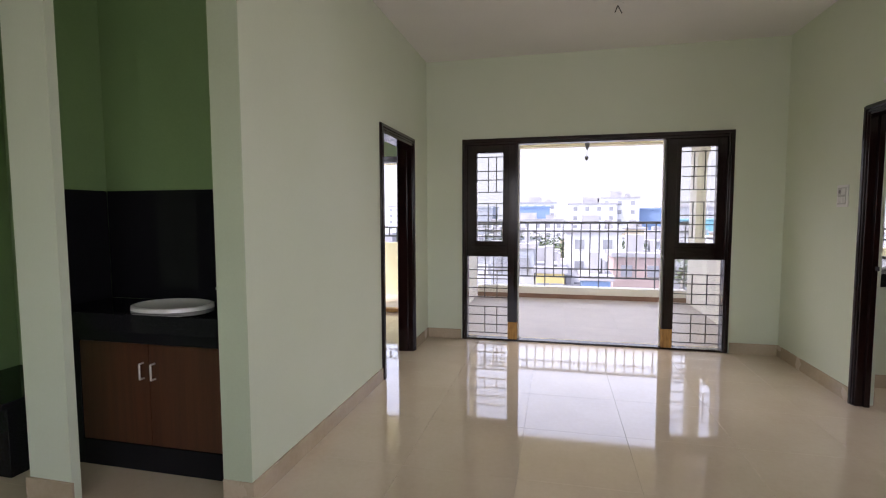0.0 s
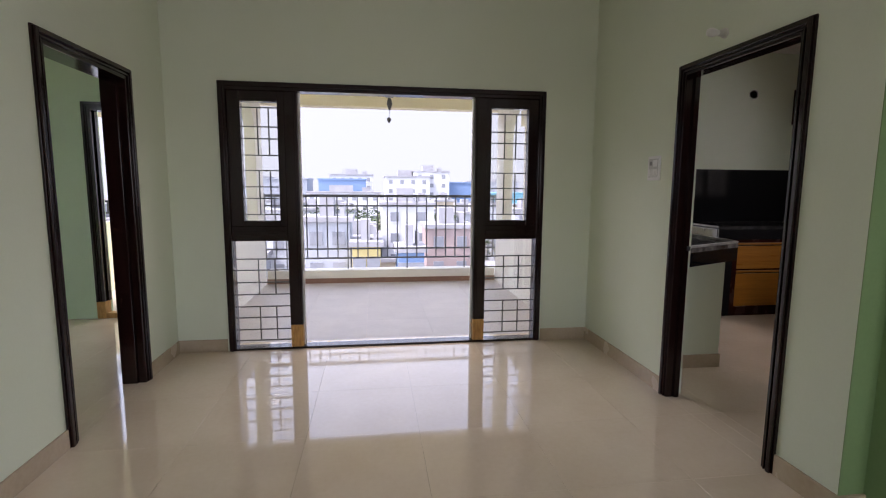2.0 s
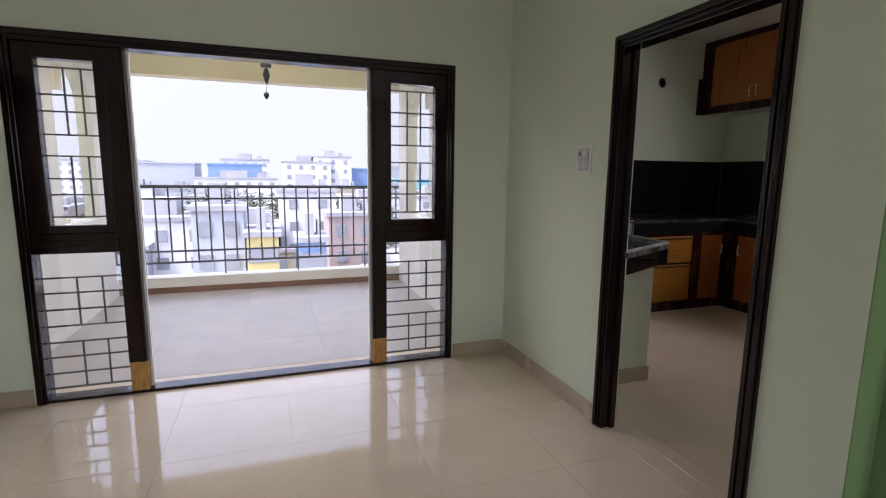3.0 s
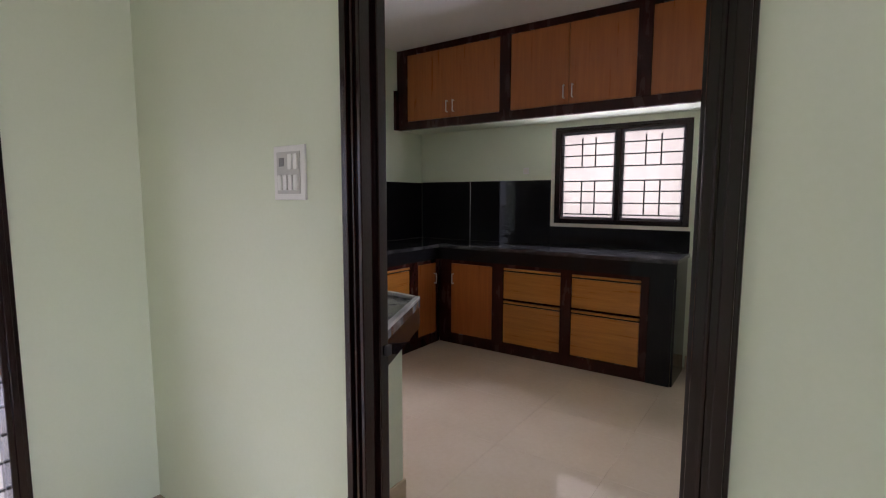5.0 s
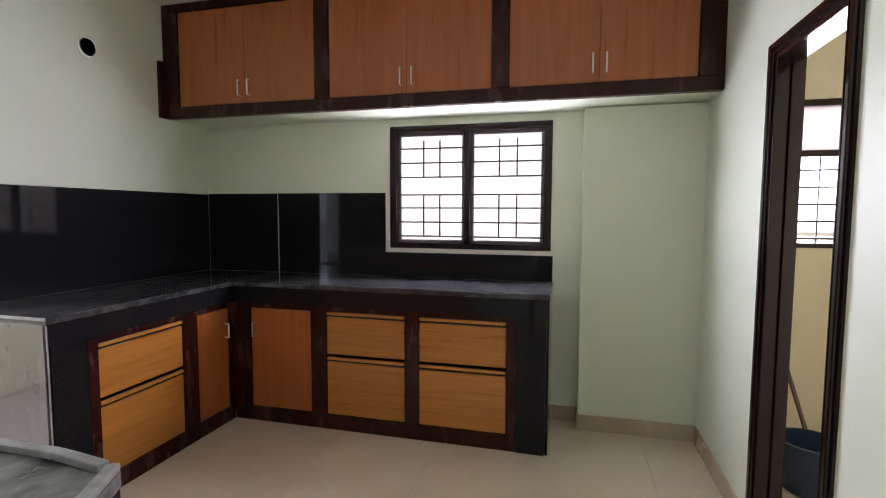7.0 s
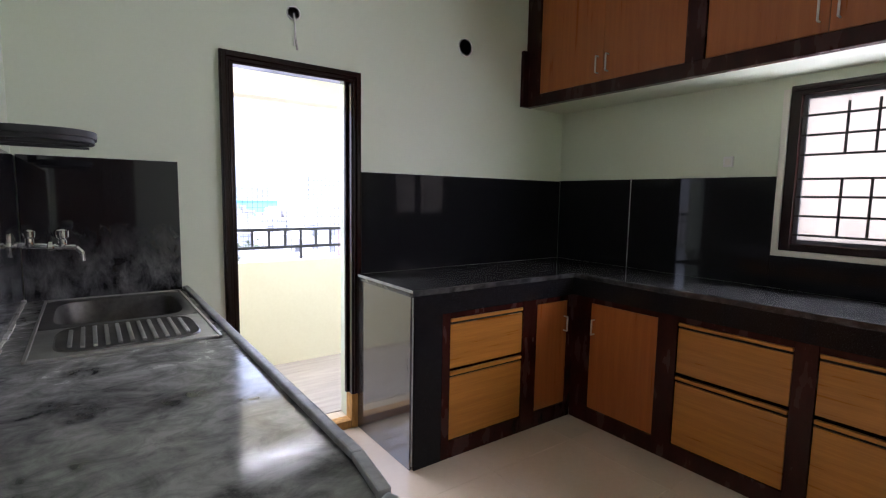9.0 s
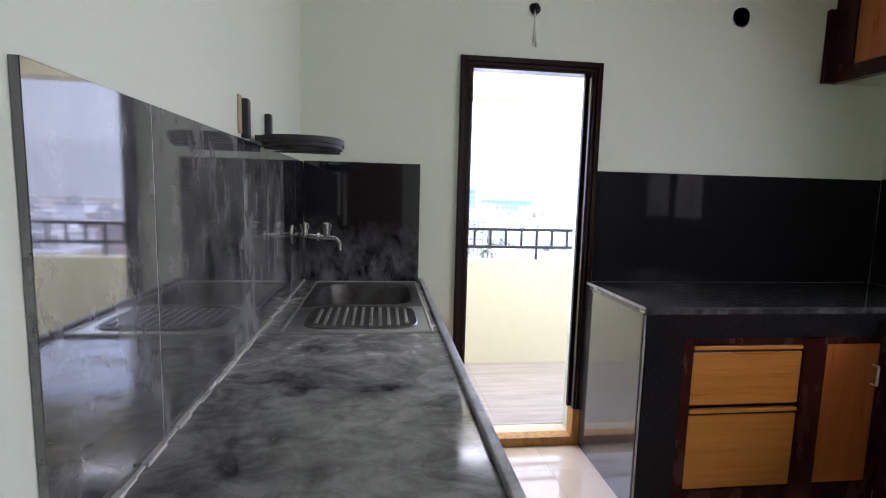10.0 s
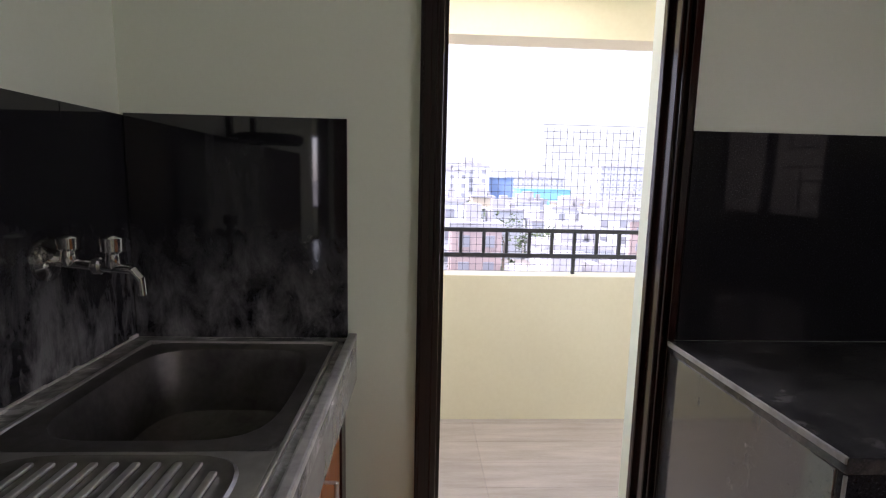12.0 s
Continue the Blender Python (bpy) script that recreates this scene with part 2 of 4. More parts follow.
def lathe(profile, centre=(0, 0, 0), axis="Z", seg=24):
    bm = bmesh.new()
    rings = []
    for r, h in profile:
        ring = []
        for i in range(seg):
            a = 2 * math.pi * i / seg
            p = (r * math.cos(a), r * math.sin(a), h)
            p = {"Z": p, "Y": (p[0], p[2], p[1]), "X": (p[2], p[0], p[1])}[axis]
            ring.append(bm.verts.new(Vector(centre) + Vector(p)))
        rings.append(ring)
    for q, w in zip(rings, rings[1:]):
        for i in range(seg):
            bm.faces.new((q[i], q[(i + 1) % seg], w[(i + 1) % seg], w[i]))
    bm.faces.new(rings[0])
    bm.faces.new(rings[-1])
    bmesh.ops.recalc_face_normals(bm, faces=bm.faces)
    return bm


def loft(loops, close_last=True, close_first=False):
    bm = bmesh.new()
    rings = [[bm.verts.new(p) for p in lp] for lp in loops]
    n = len(rings[0])
    for q, w in zip(rings, rings[1:]):
        for i in range(n):
            bm.faces.new((q[i], q[(i + 1) % n], w[(i + 1) % n], w[i]))
    if close_last:
        bm.faces.new(rings[-1])
    if close_first:
        bm.faces.new(rings[0])
    bmesh.ops.recalc_face_normals(bm, faces=bm.faces)
    return bm


def round_rect(cx, cy, z, hx, hy, p=6.0, n=56):
    out = []
    for i in range(n):
        a = 2 * math.pi * (i + 0.5) / n
        c, s = math.cos(a), math.sin(a)
        k = (abs(c) ** p + abs(s) ** p) ** (-1 / p)
        out.append((cx + hx * k * c, cy + hy * k * s, z))
    return out


def mesh_from(name, bm, material, smooth=False):
    me = bpy.data.meshes.new(name)
    bm.to_mesh(me)
    bm.free()
    me.materials.append(material)
    if smooth:
        me.polygons.foreach_set("use_smooth", [True] * len(me.polygons))
        me.set_sharp_from_angle(angle=radians(40))
    return me


def part(name, bm, material, parent=None, label="", smooth=False):
    ob = new(name, mesh_from(name, bm, material, smooth))
    if parent is not None:
        ob.parent = parent
        # the parent stands unrotated: keep the mesh where it was built
        base, p = Vector(), parent
        while p is not None:
            base += p.location
            p = p.parent
        ob.location = -base
    if label:
        tagged(ob, label)
    return ob


def thing(name, base, label, category, group="", kind=""):
    return tagged(new(name), label, category, group, kind) if base is None else place(tagged(new(name), label, category, group, kind), base)


def place(ob, base):
    ob.location = base
    return ob


def structure(name, bm, material, label, category, smooth=False):
    return tagged(part(name, bm, material, smooth=smooth), label, category, kind="structure")


def wall_cells(axis, a0, a1, b0, b1, z0, z1, holes=()):
    """Wall along an axis with openings cut right through: holes are (from, to, bottom, top)."""
    cuts = sorted({a0, a1, *[h[0] for h in holes], *[h[1] for h in holes]})
    rows = []
    for p, q in zip(cuts, cuts[1:]):
        mid = (p + q) / 2
        zs = [(h[2], h[3]) for h in holes if h[0] < mid < h[1]]
        low = z0
        for h0, h1 in sorted(zs):
            if h0 > low + 1e-6:
                rows.append((p, q, low, h0))
            low = h1
        if low < z1 - 1e-6:
            rows.append((p, q, low, z1))
    return boxes([(p, q, b0, b1, u, v) if axis == "x" else (b0, b1, p, q, u, v) for p, q, u, v in rows])


def wall(name, axis, a0, a1, b0, b1, holes=(), material=None, label="pale green painted plaster wall", z0=0.0, z1=2.91):
    bm = wall_cells(axis, a0, a1, b0, b1, z0, z1, holes)
    bmesh.ops.remove_doubles(bm, verts=bm.verts, dist=1e-5)
    return structure(name, bm, material or PAINT, label, "wall")

# ---- large structure ----
H = 2.91
HK = 2.83
WX, EX, NY = -1.660, 1.715, 5.335      # hall walls
KX0, KX1, KY0, KY1 = 1.835, 5.10, 2.93, 6.50   # kitchen

wall("wall_hall_west", "y", 2.17, 5.545, WX - 0.15, WX, [(3.93, 4.785, 0, 2.02)])
# Pale green end face whose shade is put into the paint colour
structure("wall_hall_west_end", boxes([(WX - 0.15, WX - 0.001, 2.165, 2.1695, 0.1, H)]), mat("shaded_green_paint", (0.46, 0.53, 0.37), (0.52, 0.59, 0.43), 0.5, scale=1.4, grain=90, bump=0.12), "green painted end of the hall wall, darkened for shade", "wall")
wall("wall_hall_north", "x", WX, EX, NY, 5.545, [(-1.276, 1.288, 0, 2.098)])
wall("wall_hall_east", "y", 2.93, 6.50, EX, KX0, [(3.27, 4.13, 0, 2.02)])
wall("wall_kitchen_north", "x", EX, KX1 + 0.2, KY1, 6.75, [(2.64, 3.36, 0, 2.075)])
wall("wall_kitchen_east", "y", KY0, KY1, KX1, KX1 + 0.2, [(3.826, 4.954, 1.147, 2.003)])
wall("wall_kitchen_pier", "y", KY0, 3.63, 4.985, KX1, label="pale green plaster pier in the kitchen corner", z1=2.05)
wall("wall_kitchen_south", "x", KX0, KX1 + 0.2, 2.85, KY0, [(3.43, 4.0, 0, 2.06)], z1=H)
wall("wall_recess_south", "x", EX, KX0, 2.926, 2.93, (), GREEN, "green painted wall end beside the kitchen")
wall("wall_recess_side", "y", 2.842, 2.926, KX0 - 0.004, KX0, (), GREEN, "green painted wall end beside the kitchen")
wall("wall_recess_face", "x", KX0, 3.1, 2.842, 2.85, (), GREEN, "green painted plaster wall")
wall("wall_dining_east", "y", -2.6, 2.85, 3.1, 3.25, [(-1.5, 0.3, 0.75, 2.25)], GREEN, "green painted plaster wall")
wall("wall_dining_south", "x", -3.75, 3.25, -2.75, -2.6, [(-1.5, 1.1, 0.75, 2.25)])
wall("wall_dining_west", "y", -2.6, 2.6, -3.75, -3.6, (), GREEN, "green painted plaster wall")
wall("wall_alcove_back", "x", -2.86, WX - 0.15, 2.60, 2.75, (), GREEN, "green painted plaster wall of the basin alcove")
wall("wall_alcove_side", "y", 2.22, 2.75, -2.98, -2.86, (), GREEN, "green painted side wall of the basin alcove")
structure("wall_alcove_pillar", boxes([(-2.722, -2.478, 1.985, 2.03, 0, H)]), PAINT, "pale painted square pillar beside the basin alcove", "wall")
structure("wall_alcove_jog", boxes([(-2.57, WX - 0.151, 2.56, 2.599, 1.47, H)]), GREEN, "green painted wall face over the basin", "wall")
wall("wall_ledge_back", "x", -3.75, -2.98, 2.6, 2.75, (), GREEN, "green painted plaster wall")
wall("wall_bedroom_west", "y", 2.75, 6.5, -4.6, -4.45, (), MINT, "mint green painted bedroom wall")
wall("wall_bedroom_north", "x", -4.6, WX - 0.15, 6.5, 6.75, [(-2.82, -1.98, 0.0, 2.08)], MINT, "mint green painted bedroom wall")
wall("wall_bedroom_east", "y", 5.545, 6.5, WX - 0.15, WX)
wall("wall_utility_west", "y", 1.4, 2.85, 3.25, 3.35, (), CREAM, "cream painted utility room wall")
wall("wall_utility_south", "x", 3.25, 5.3, 1.3, 1.4, (), CREAM, "cream painted utility room wall")
wall("wall_utility_east", "y", 1.4, 2.85, 5.1, 5.3, [(1.86, 2.48, 1.2, 2.06)], CREAM, "cream painted utility room wall")
structure("ceiling_hall", boxes([(-3.75, 3.25, -2.75, 2.75, H, H + 0.15), (WX - 0.15, EX, 2.75, 5.545, H, H + 0.15), (-4.6, WX - 0.15, 2.75, 6.75, H, H + 0.15), (EX, 3.25, 2.75, 2.93, H, H + 0.15)]), WHITE, "plain white painted hall ceiling", "ceiling")
structure("ceiling_kitchen", boxes([(KX0, KX1, KY0, KY1, HK, H + 0.15), (3.35, 5.1, 1.4, 2.85, HK, H + 0.15)]), WHITE, "plain white painted kitchen ceiling", "ceiling")

floor = structure("floor", boxes([(-4.6, 5.3, -2.75, 6.75, -0.15, -0.006)]), GROUT, "floor of large polished beige vitrified tiles", "floor")

# skirting
SK = [(WX, WX + 0.012, 2.17, 3.893), (WX, WX + 0.012, 4.817, NY - 0.012), (WX - 0.15, WX + 0.012, 2.158, 2.17),
      (WX, -1.29, NY - 0.012, NY), (1.30, EX, NY - 0.012, NY), (EX - 0.012, EX, 4.165, NY - 0.012), (EX - 0.012, EX, 2.926, 3.236),
      (EX - 0.012, KX0 - 0.004, 2.914, 2.926), (KX0 - 0.004, 3.1, 2.83, 2.842), (4.973, 4.985, KY0 + 0.012, 3.642), (4.985, KX1, 3.63, 3.642), (KX1 - 0.012, KX1, 3.642, 3.80), (4.06, 4.985, KY0, KY0 + 0.012),
      (2.43, 2.62, KY1 - 0.012, KY1), (KX0, KX0 + 0.012, 4.14, 4.54), (-2.735, -2.465, 1.972, 1.985)]
structure("baseboard", boxes([(*s, 0, 0.1) for s in SK], 0.002), SKIRT, "beige tile skirting along the walls", "baseboard")


def plain_window(name, axis, a0, a1, b, label):
    """Plain dark window frame in an opening behind the walker."""
    ob = thing(name, ((a0 + a1) / 2, b, 0.75) if axis == "x" else (b, (a0 + a1) / 2, 0.75), label, "window", kind="structure")
    m = (a0 + a1) / 2
    for p, q, u, v in ((a0, a0 + 0.05, 0.75, 2.25), (a1 - 0.05, a1, 0.75, 2.25), (m - 0.025, m + 0.025, 0.8, 2.2), (a0 + 0.05, a1 - 0.05, 0.75, 0.8), (a0 + 0.05, a1 - 0.05, 2.2, 2.25)):
        part("frame_bar", boxes([(p, q, b - 0.03, b + 0.03, u, v) if axis == "x" else (b - 0.03, b + 0.03, p, q, u, v)], 0.003), DARKWOOD, ob)


plain_window("window_3", "x", -1.5, 1.1, -2.62, "plain dark wooden dining window")
plain_window("window_4", "y", -1.5, 0.3, 3.12, "plain dark wooden dining window")


def door_frame(name, axis, a0, a1, face, back, top, label, width=0.085, sgn=1, bare=0.0):
    """Dark timber frame with two beads; axis is the way the opening runs, face the side it is proud of."""
    ob = thing(name, ((a0 + a1) / 2, (face + back) / 2, 0) if axis == "x" else ((face + back) / 2, (a0 + a1) / 2, 0), label, "door frame", kind="structure")

    def bx(p, q, u, v, z0, z1):
        return (p, q, min(u, v), max(u, v), z0, z1) if axis == "x" else (min(u, v), max(u, v), p, q, z0, z1)
    d = sgn * 0.012
    for p, q in ((a0, a0 + width), (a1 - width, a1)):
        inn = q if p == a0 else p
        out = p if p == a0 else q
        s = 1 if p == a0 else -1
        rows = [bx(p, q, face, back, bare, top)]
        rows.append(bx(min(out + s * 0.008, out + s * 0.03), max(out + s * 0.008, out + s * 0.03), face - d, face, bare, top - 0.008))
        rows.append(bx(min(out + s * 0.042, out + s * 0.05), max(out + s * 0.042, out + s * 0.05), face - d * 0.7, face, bare, top - 0.042))
        rows.append(bx(min(inn, inn + s * 0.014), max(inn, inn + s * 0.014), face + sgn * 0.05, back - sgn * 0.008, bare, top - width))
        part("jamb", boxes(rows, 0.003), DARKWOOD, ob)
        if bare:
            part("jamb_foot", boxes([bx(p + 0.001, q - 0.001, face, back, 0.0, bare)], 0.003), BAREWOOD, ob, "bare unstained yellow wood foot")
    rows = [bx(a0 + width, a1 - width, face, back, top - width, top), bx(a0 + 0.03, a1 - 0.03, face - d, face, top - 0.03, top - 0.008),
            bx(a0 + 0.05, a1 - 0.05, face - d * 0.7, face, top - 0.05, top - 0.042)]
    part("head", boxes(rows, 0.003), DARKWOOD, ob)
    return ob


kd = door_frame("door_frame_1", "y", 3.238, 4.16, EX - 0.012, EX + 0.08, 2.045, "dark stained moulded wooden kitchen door frame", 0.068)
part("strike_plate", boxes([(EX + 0.048, EX + 0.068, 3.3055, 3.309, 0.88, 1.02)], 0.001), CHROME, kd, "chrome strike plate")
part("latch", boxes([(EX + 0.055, EX + 0.078, 4.07, 4.0915, 0.94, 0.97)], 0.004), IRON, kd, "dark latch keeper")
ld = door_frame("door_frame_2", "y", 3.895, 4.815, WX + 0.012, WX - 0.14, 2.045, "dark stained wooden bedroom door frame", 0.075, sgn=-1)
sdf = door_frame("door_frame_3", "x", 3.40, 4.04, KY0 + 0.012, 2.84, 2.07, "dark stained wooden utility door frame", 0.07, sgn=-1)
bd = door_frame("door_frame_4", "x", 2.62, 3.372, KY1 - 0.015, KY1 + 0.065, 2.09, "dark wooden balcony door frame with bare feet", 0.062, bare=0.21)
part("threshold", boxes([(2.682, 3.310, KY1 - 0.01, KY1 + 0.065, 0, 0.05)], 0.004), BAREWOOD, bd, "worn bare yellow wood threshold")
part("tower_bolt", boxes([(3.350, 3.360, KY1 + 0.12, KY1 + 0.134, 1.60, 1.68)], 0.002), PLASTIC, bd, "small steel tower bolt")
bed = door_frame("door_frame_5", "x", -2.84, -1.96, 6.49, 6.6, 2.09, "dark wooden bedroom balcony door frame", 0.08, bare=0.17)
part("threshold", boxes([(-2.76, -2.04, 6.5, 6.6, 0, 0.05)], 0.004), BAREWOOD, bed, "bare wood threshold")

# sliding balcony screen in the hall
sl = thing("door_1", (0, 5.4, 0), "dark wooden balcony screen with barred glass sidelights", "door", kind="structure")
F0, F1 = NY - 0.015, NY + 0.10
part("frame", boxes([(-1.276, -1.222, F0, F1, 0, 2.098), (1.234, 1.288, F0, F1, 0, 2.098), (-1.222, 1.234, F0, F1, 2.035, 2.098), (-1.222, 1.234, F0 - 0.01, F0, 2.06, 2.085),
                     (-1.262, -1.24, F0 - 0.01, F0, 0, 2.06), (1.252, 1.274, F0 - 0.01, F0, 0, 2.06)], 0.003), DARKWOOD, sl)
part("sill", boxes([(-1.222, 1.234, F0 + 0.01, F1, 0, 0.018)], 0.003), DARKWOOD, sl)
for s, x0, x1 in ((-1, -1.222, -0.80), (1, 0.80, 1.234)):
    part("stile", boxes([(min(s * 0.70, s * 0.80), max(s * 0.70, s * 0.80), F0 + 0.012, F1, 0.20, 2.035), (min(s * 0.715, s * 0.73), max(s * 0.715, s * 0.73), F0 + 0.004, F0 + 0.012, 0.2, 2.035)], 0.004), DARKWOOD, sl)
    part("stile_foot", boxes([(min(s * 0.702, s * 0.797), max(s * 0.702, s * 0.797), F0 + 0.010, F1 - 0.002, 0.018, 0.20)], 0.004), BAREWOOD, sl, "bare yellow wood foot of the stile")
    part("channel", boxes([(min(s * 0.686, s * 0.70), max(s * 0.686, s * 0.70), F1 - 0.05, F1 - 0.02, 0.018, 2.035)], 0.002), PLASTIC, sl, "white sliding track")
    part("mid_rail", boxes([(x0, x1, F0 + 0.015, F1 - 0.01, 0.885, 1.0), (x0, x1, F0 + 0.005, F0 + 0.015, 0.925, 0.96)], 0.004), DARKWOOD, sl)
    g0, g1 = (-1.125, -0.853) if s < 0 else (0.838, 1.150)
    sash = part("sash", boxes([(x0, g0, F0 + 0.02, F1 - 0.03, 1.0, 2.035), (g1, x1, F0 + 0.02, F1 - 0.03, 1.0, 2.035), (g0, g1, F0 + 0.02, F1 - 0.03, 1.0, 1.045), (g0, g1, F0 + 0.02, F1 - 0.03, 1.955, 2.035)], 0.004), DARKWOOD, sl)
    panes = ((g0, g1, 1.045, 1.955), (x0 + 0.004, x1 - 0.002, 0.018, 0.885))
    for q0, q1, z0, z1 in panes:
        pane = part("pane", boxes([(q0, q1, F1 - 0.05, F1 - 0.045, z0, z1)]), GLASS, sl)
        pane.visible_shadow = False
        w, h, t = q1 - q0, z1 - z0, 0.0045
        for f in (0.05, 0.19, 0.29, 0.43, 0.56, 0.70, 0.80, 0.96) if z0 > 1 else (0.05, 0.155, 0.27, 0.375, 0.49, 0.605, 0.72, 0.825):
            z = z0 + f * h
            part("grille_bar", boxes([(q0, q1, F1 - 0.035, F1 - 0.023, z - t, z + t)]), IRON, sl)
        for f in (0.41, 0.72):
            for u, v in ((0.05, 0.43), (0.56, 0.96)) if z0 > 1 else ((0.05, 0.375), (0.49, 0.825)):
                x = q0 + f * w
                part("grille_bar", boxes([(x - t, x + t, F1 - 0.034, F1 - 0.024, z0 + u * h, z0 + v * h)]), IRON, sl)

# kitchen window
win = thing("window_1", (KX1 + 0.05, 4.39, 1.135), "two-leaf dark wooden kitchen window with iron grille", "window", kind="structure")
Y0, Y1, Z0, Z1, WF = 3.825, 4.955, 1.146, 2.004, KX1 - 0.012
part("window_frame", boxes([(WF, WF + 0.08, Y0, Y0 + 0.05, Z0, Z1), (WF, WF + 0.08, Y1 - 0.05, Y1, Z0, Z1), (WF, WF + 0.08, Y0 + 0.05, Y1 - 0.05, Z1 - 0.05, Z1),
                            (WF, WF + 0.08, Y0 + 0.05, Y1 - 0.05, Z0, Z0 + 0.04), (WF - 0.008, WF, Y0 + 0.012, Y1 - 0.012, Z1 - 0.03, Z1 - 0.01)], 0.003), DARKWOOD, win)
part("mullion", boxes([(WF, WF + 0.075, 4.375, 4.415, Z0 + 0.04, Z1 - 0.05)], 0.003), DARKWOOD, win)
part("window_sill", boxes([(KX1 - 0.012, KX1 - 0.004, Y0 - 0.01, Y1 + 0.035, 1.115, 1.144), (KX1 - 0.012, KX1 - 0.004, Y1 + 0.004, Y1 + 0.035, 1.144, 1.99)], 0.002), OFFWHITE, win, "pale plaster surround")
for y0, y1 in ((Y0 + 0.05, 4.375), (4.415, Y1 - 0.05)):
    z0, z1 = Z0 + 0.04, Z1 - 0.05
    part("sash", boxes([(WF + 0.03, WF + 0.055, y0, y0 + 0.022, z0, z1), (WF + 0.03, WF + 0.055, y1 - 0.022, y1, z0, z1), (WF + 0.03, WF + 0.055, y0 + 0.022, y1 - 0.022, z1 - 0.02, z1), (WF + 0.03, WF + 0.055, y0 + 0.022, y1 - 0.022, z0, z0 + 0.02)], 0.002), RAILIRON, win, "pale metal inner sash edge")
    p = part("pane", boxes([(WF + 0.04, WF + 0.045, y0 + 0.022, y1 - 0.022, z0 + 0.02, z1 - 0.02)]), FROST, win, "frosted white glass, colour darkened against lamp glare")
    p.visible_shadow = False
    w, h, t = y1 - y0, z1 - z0, 0.0055
    for f in (0.06, 0.19, 0.32, 0.44, 0.60, 0.73, 0.86):
        part("grille_bar", boxes([(WF + 0.012, WF + 0.022, y0, y1, z0 + f * h - t, z0 + f * h + t)]), IRON, win)
    for f in (0.36, 0.60):
        for u, v in ((0.06, 0.44), (0.60, 0.93)):
            part("grille_bar", boxes([(WF + 0.013, WF + 0.021, y0 + f * w - t, y0 + f * w + t, z0 + u * h, z0 + v * h)]), IRON, win)

# utility window with louvres
uw = thing("window_2", (5.15, 2.17, 1.2), "dark framed ventilator window with glass louvres", "window", kind="structure")
part("window_frame", boxes([(5.09, 5.16, 1.86, 1.9, 1.2, 2.06), (5.09, 5.16, 2.44, 2.48, 1.2, 2.06), (5.09, 5.16, 1.9, 2.44, 2.02, 2.06), (5.09, 5.16, 1.9, 2.44, 1.2, 1.23), (5.09, 5.16, 1.9, 2.44, 1.73, 1.77)], 0.003), DARKWOOD, uw)
for i in range(5):
    part("louvre", boxes([(5.11, 5.14, 1.9, 2.44, 1.25 + i * 0.1, 1.262 + i * 0.1)], 0.002), DARKWOOD, uw)
part("grille_bar", boxes([(5.10, 5.108, 2.30, 2.308, 1.23, 1.73)]), IRON, uw)
# same pane with glare held down in its colour
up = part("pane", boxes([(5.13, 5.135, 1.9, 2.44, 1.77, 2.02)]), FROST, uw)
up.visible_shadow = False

# ---- balconies ----
structure("balcony_slab", boxes([(-4.6, 5.3, 5.545, 8.35, -0.15, -0.012)]), GROUT, "tiled concrete balcony slab", "balcony floor")
structure("balcony_soffit", boxes([(-1.84, 1.835, 5.545, 8.35, 2.80, 2.95), (-4.6, -1.84, 6.75, 8.35, 2.80, 2.95), (1.835, 5.3, 6.75, 8.35, 2.80, 2.95)]), CREAM, "cream painted balcony soffit", "ceiling")
structure("balcony_beam", boxes([(-1.9, 1.9, 8.1, 8.3, 2.36, 2.80), (1.9, 5.3, 7.85, 8.05, 2.15, 2.80), (-4.6, -1.9, 7.95, 8.15, 2.15, 2.80)]), CREAM, "cream painted balcony edge beam", "beam")
structure("balcony_kerb", boxes([(-1.55, 1.58, 8.1, 8.3, -0.012, 0.175)], 0.006), OFFWHITE, "low white balcony kerb under the railing", "kerb")
structure("balcony_skirting", boxes([(-1.55, 1.58, 8.088, 8.099, -0.012, 0.065)], 0.002), mat("brown_red_skirting", (0.17, 0.09, 0.06), (0.27, 0.15, 0.10), 0.5), "brown tile skirting along the kerb", "skirting")
structure("parapet_kitchen", boxes([(1.92, 5.3, 7.85, 8.0, -0.012, 0.86)], 0.006), CREAM, "cream painted solid balcony parapet", "parapet")
structure("parapet_bedroom", boxes([(-4.6, -1.92, 7.95, 8.1, -0.012, 0.86)], 0.006), CREAM, "cream painted solid balcony parapet", "parapet")


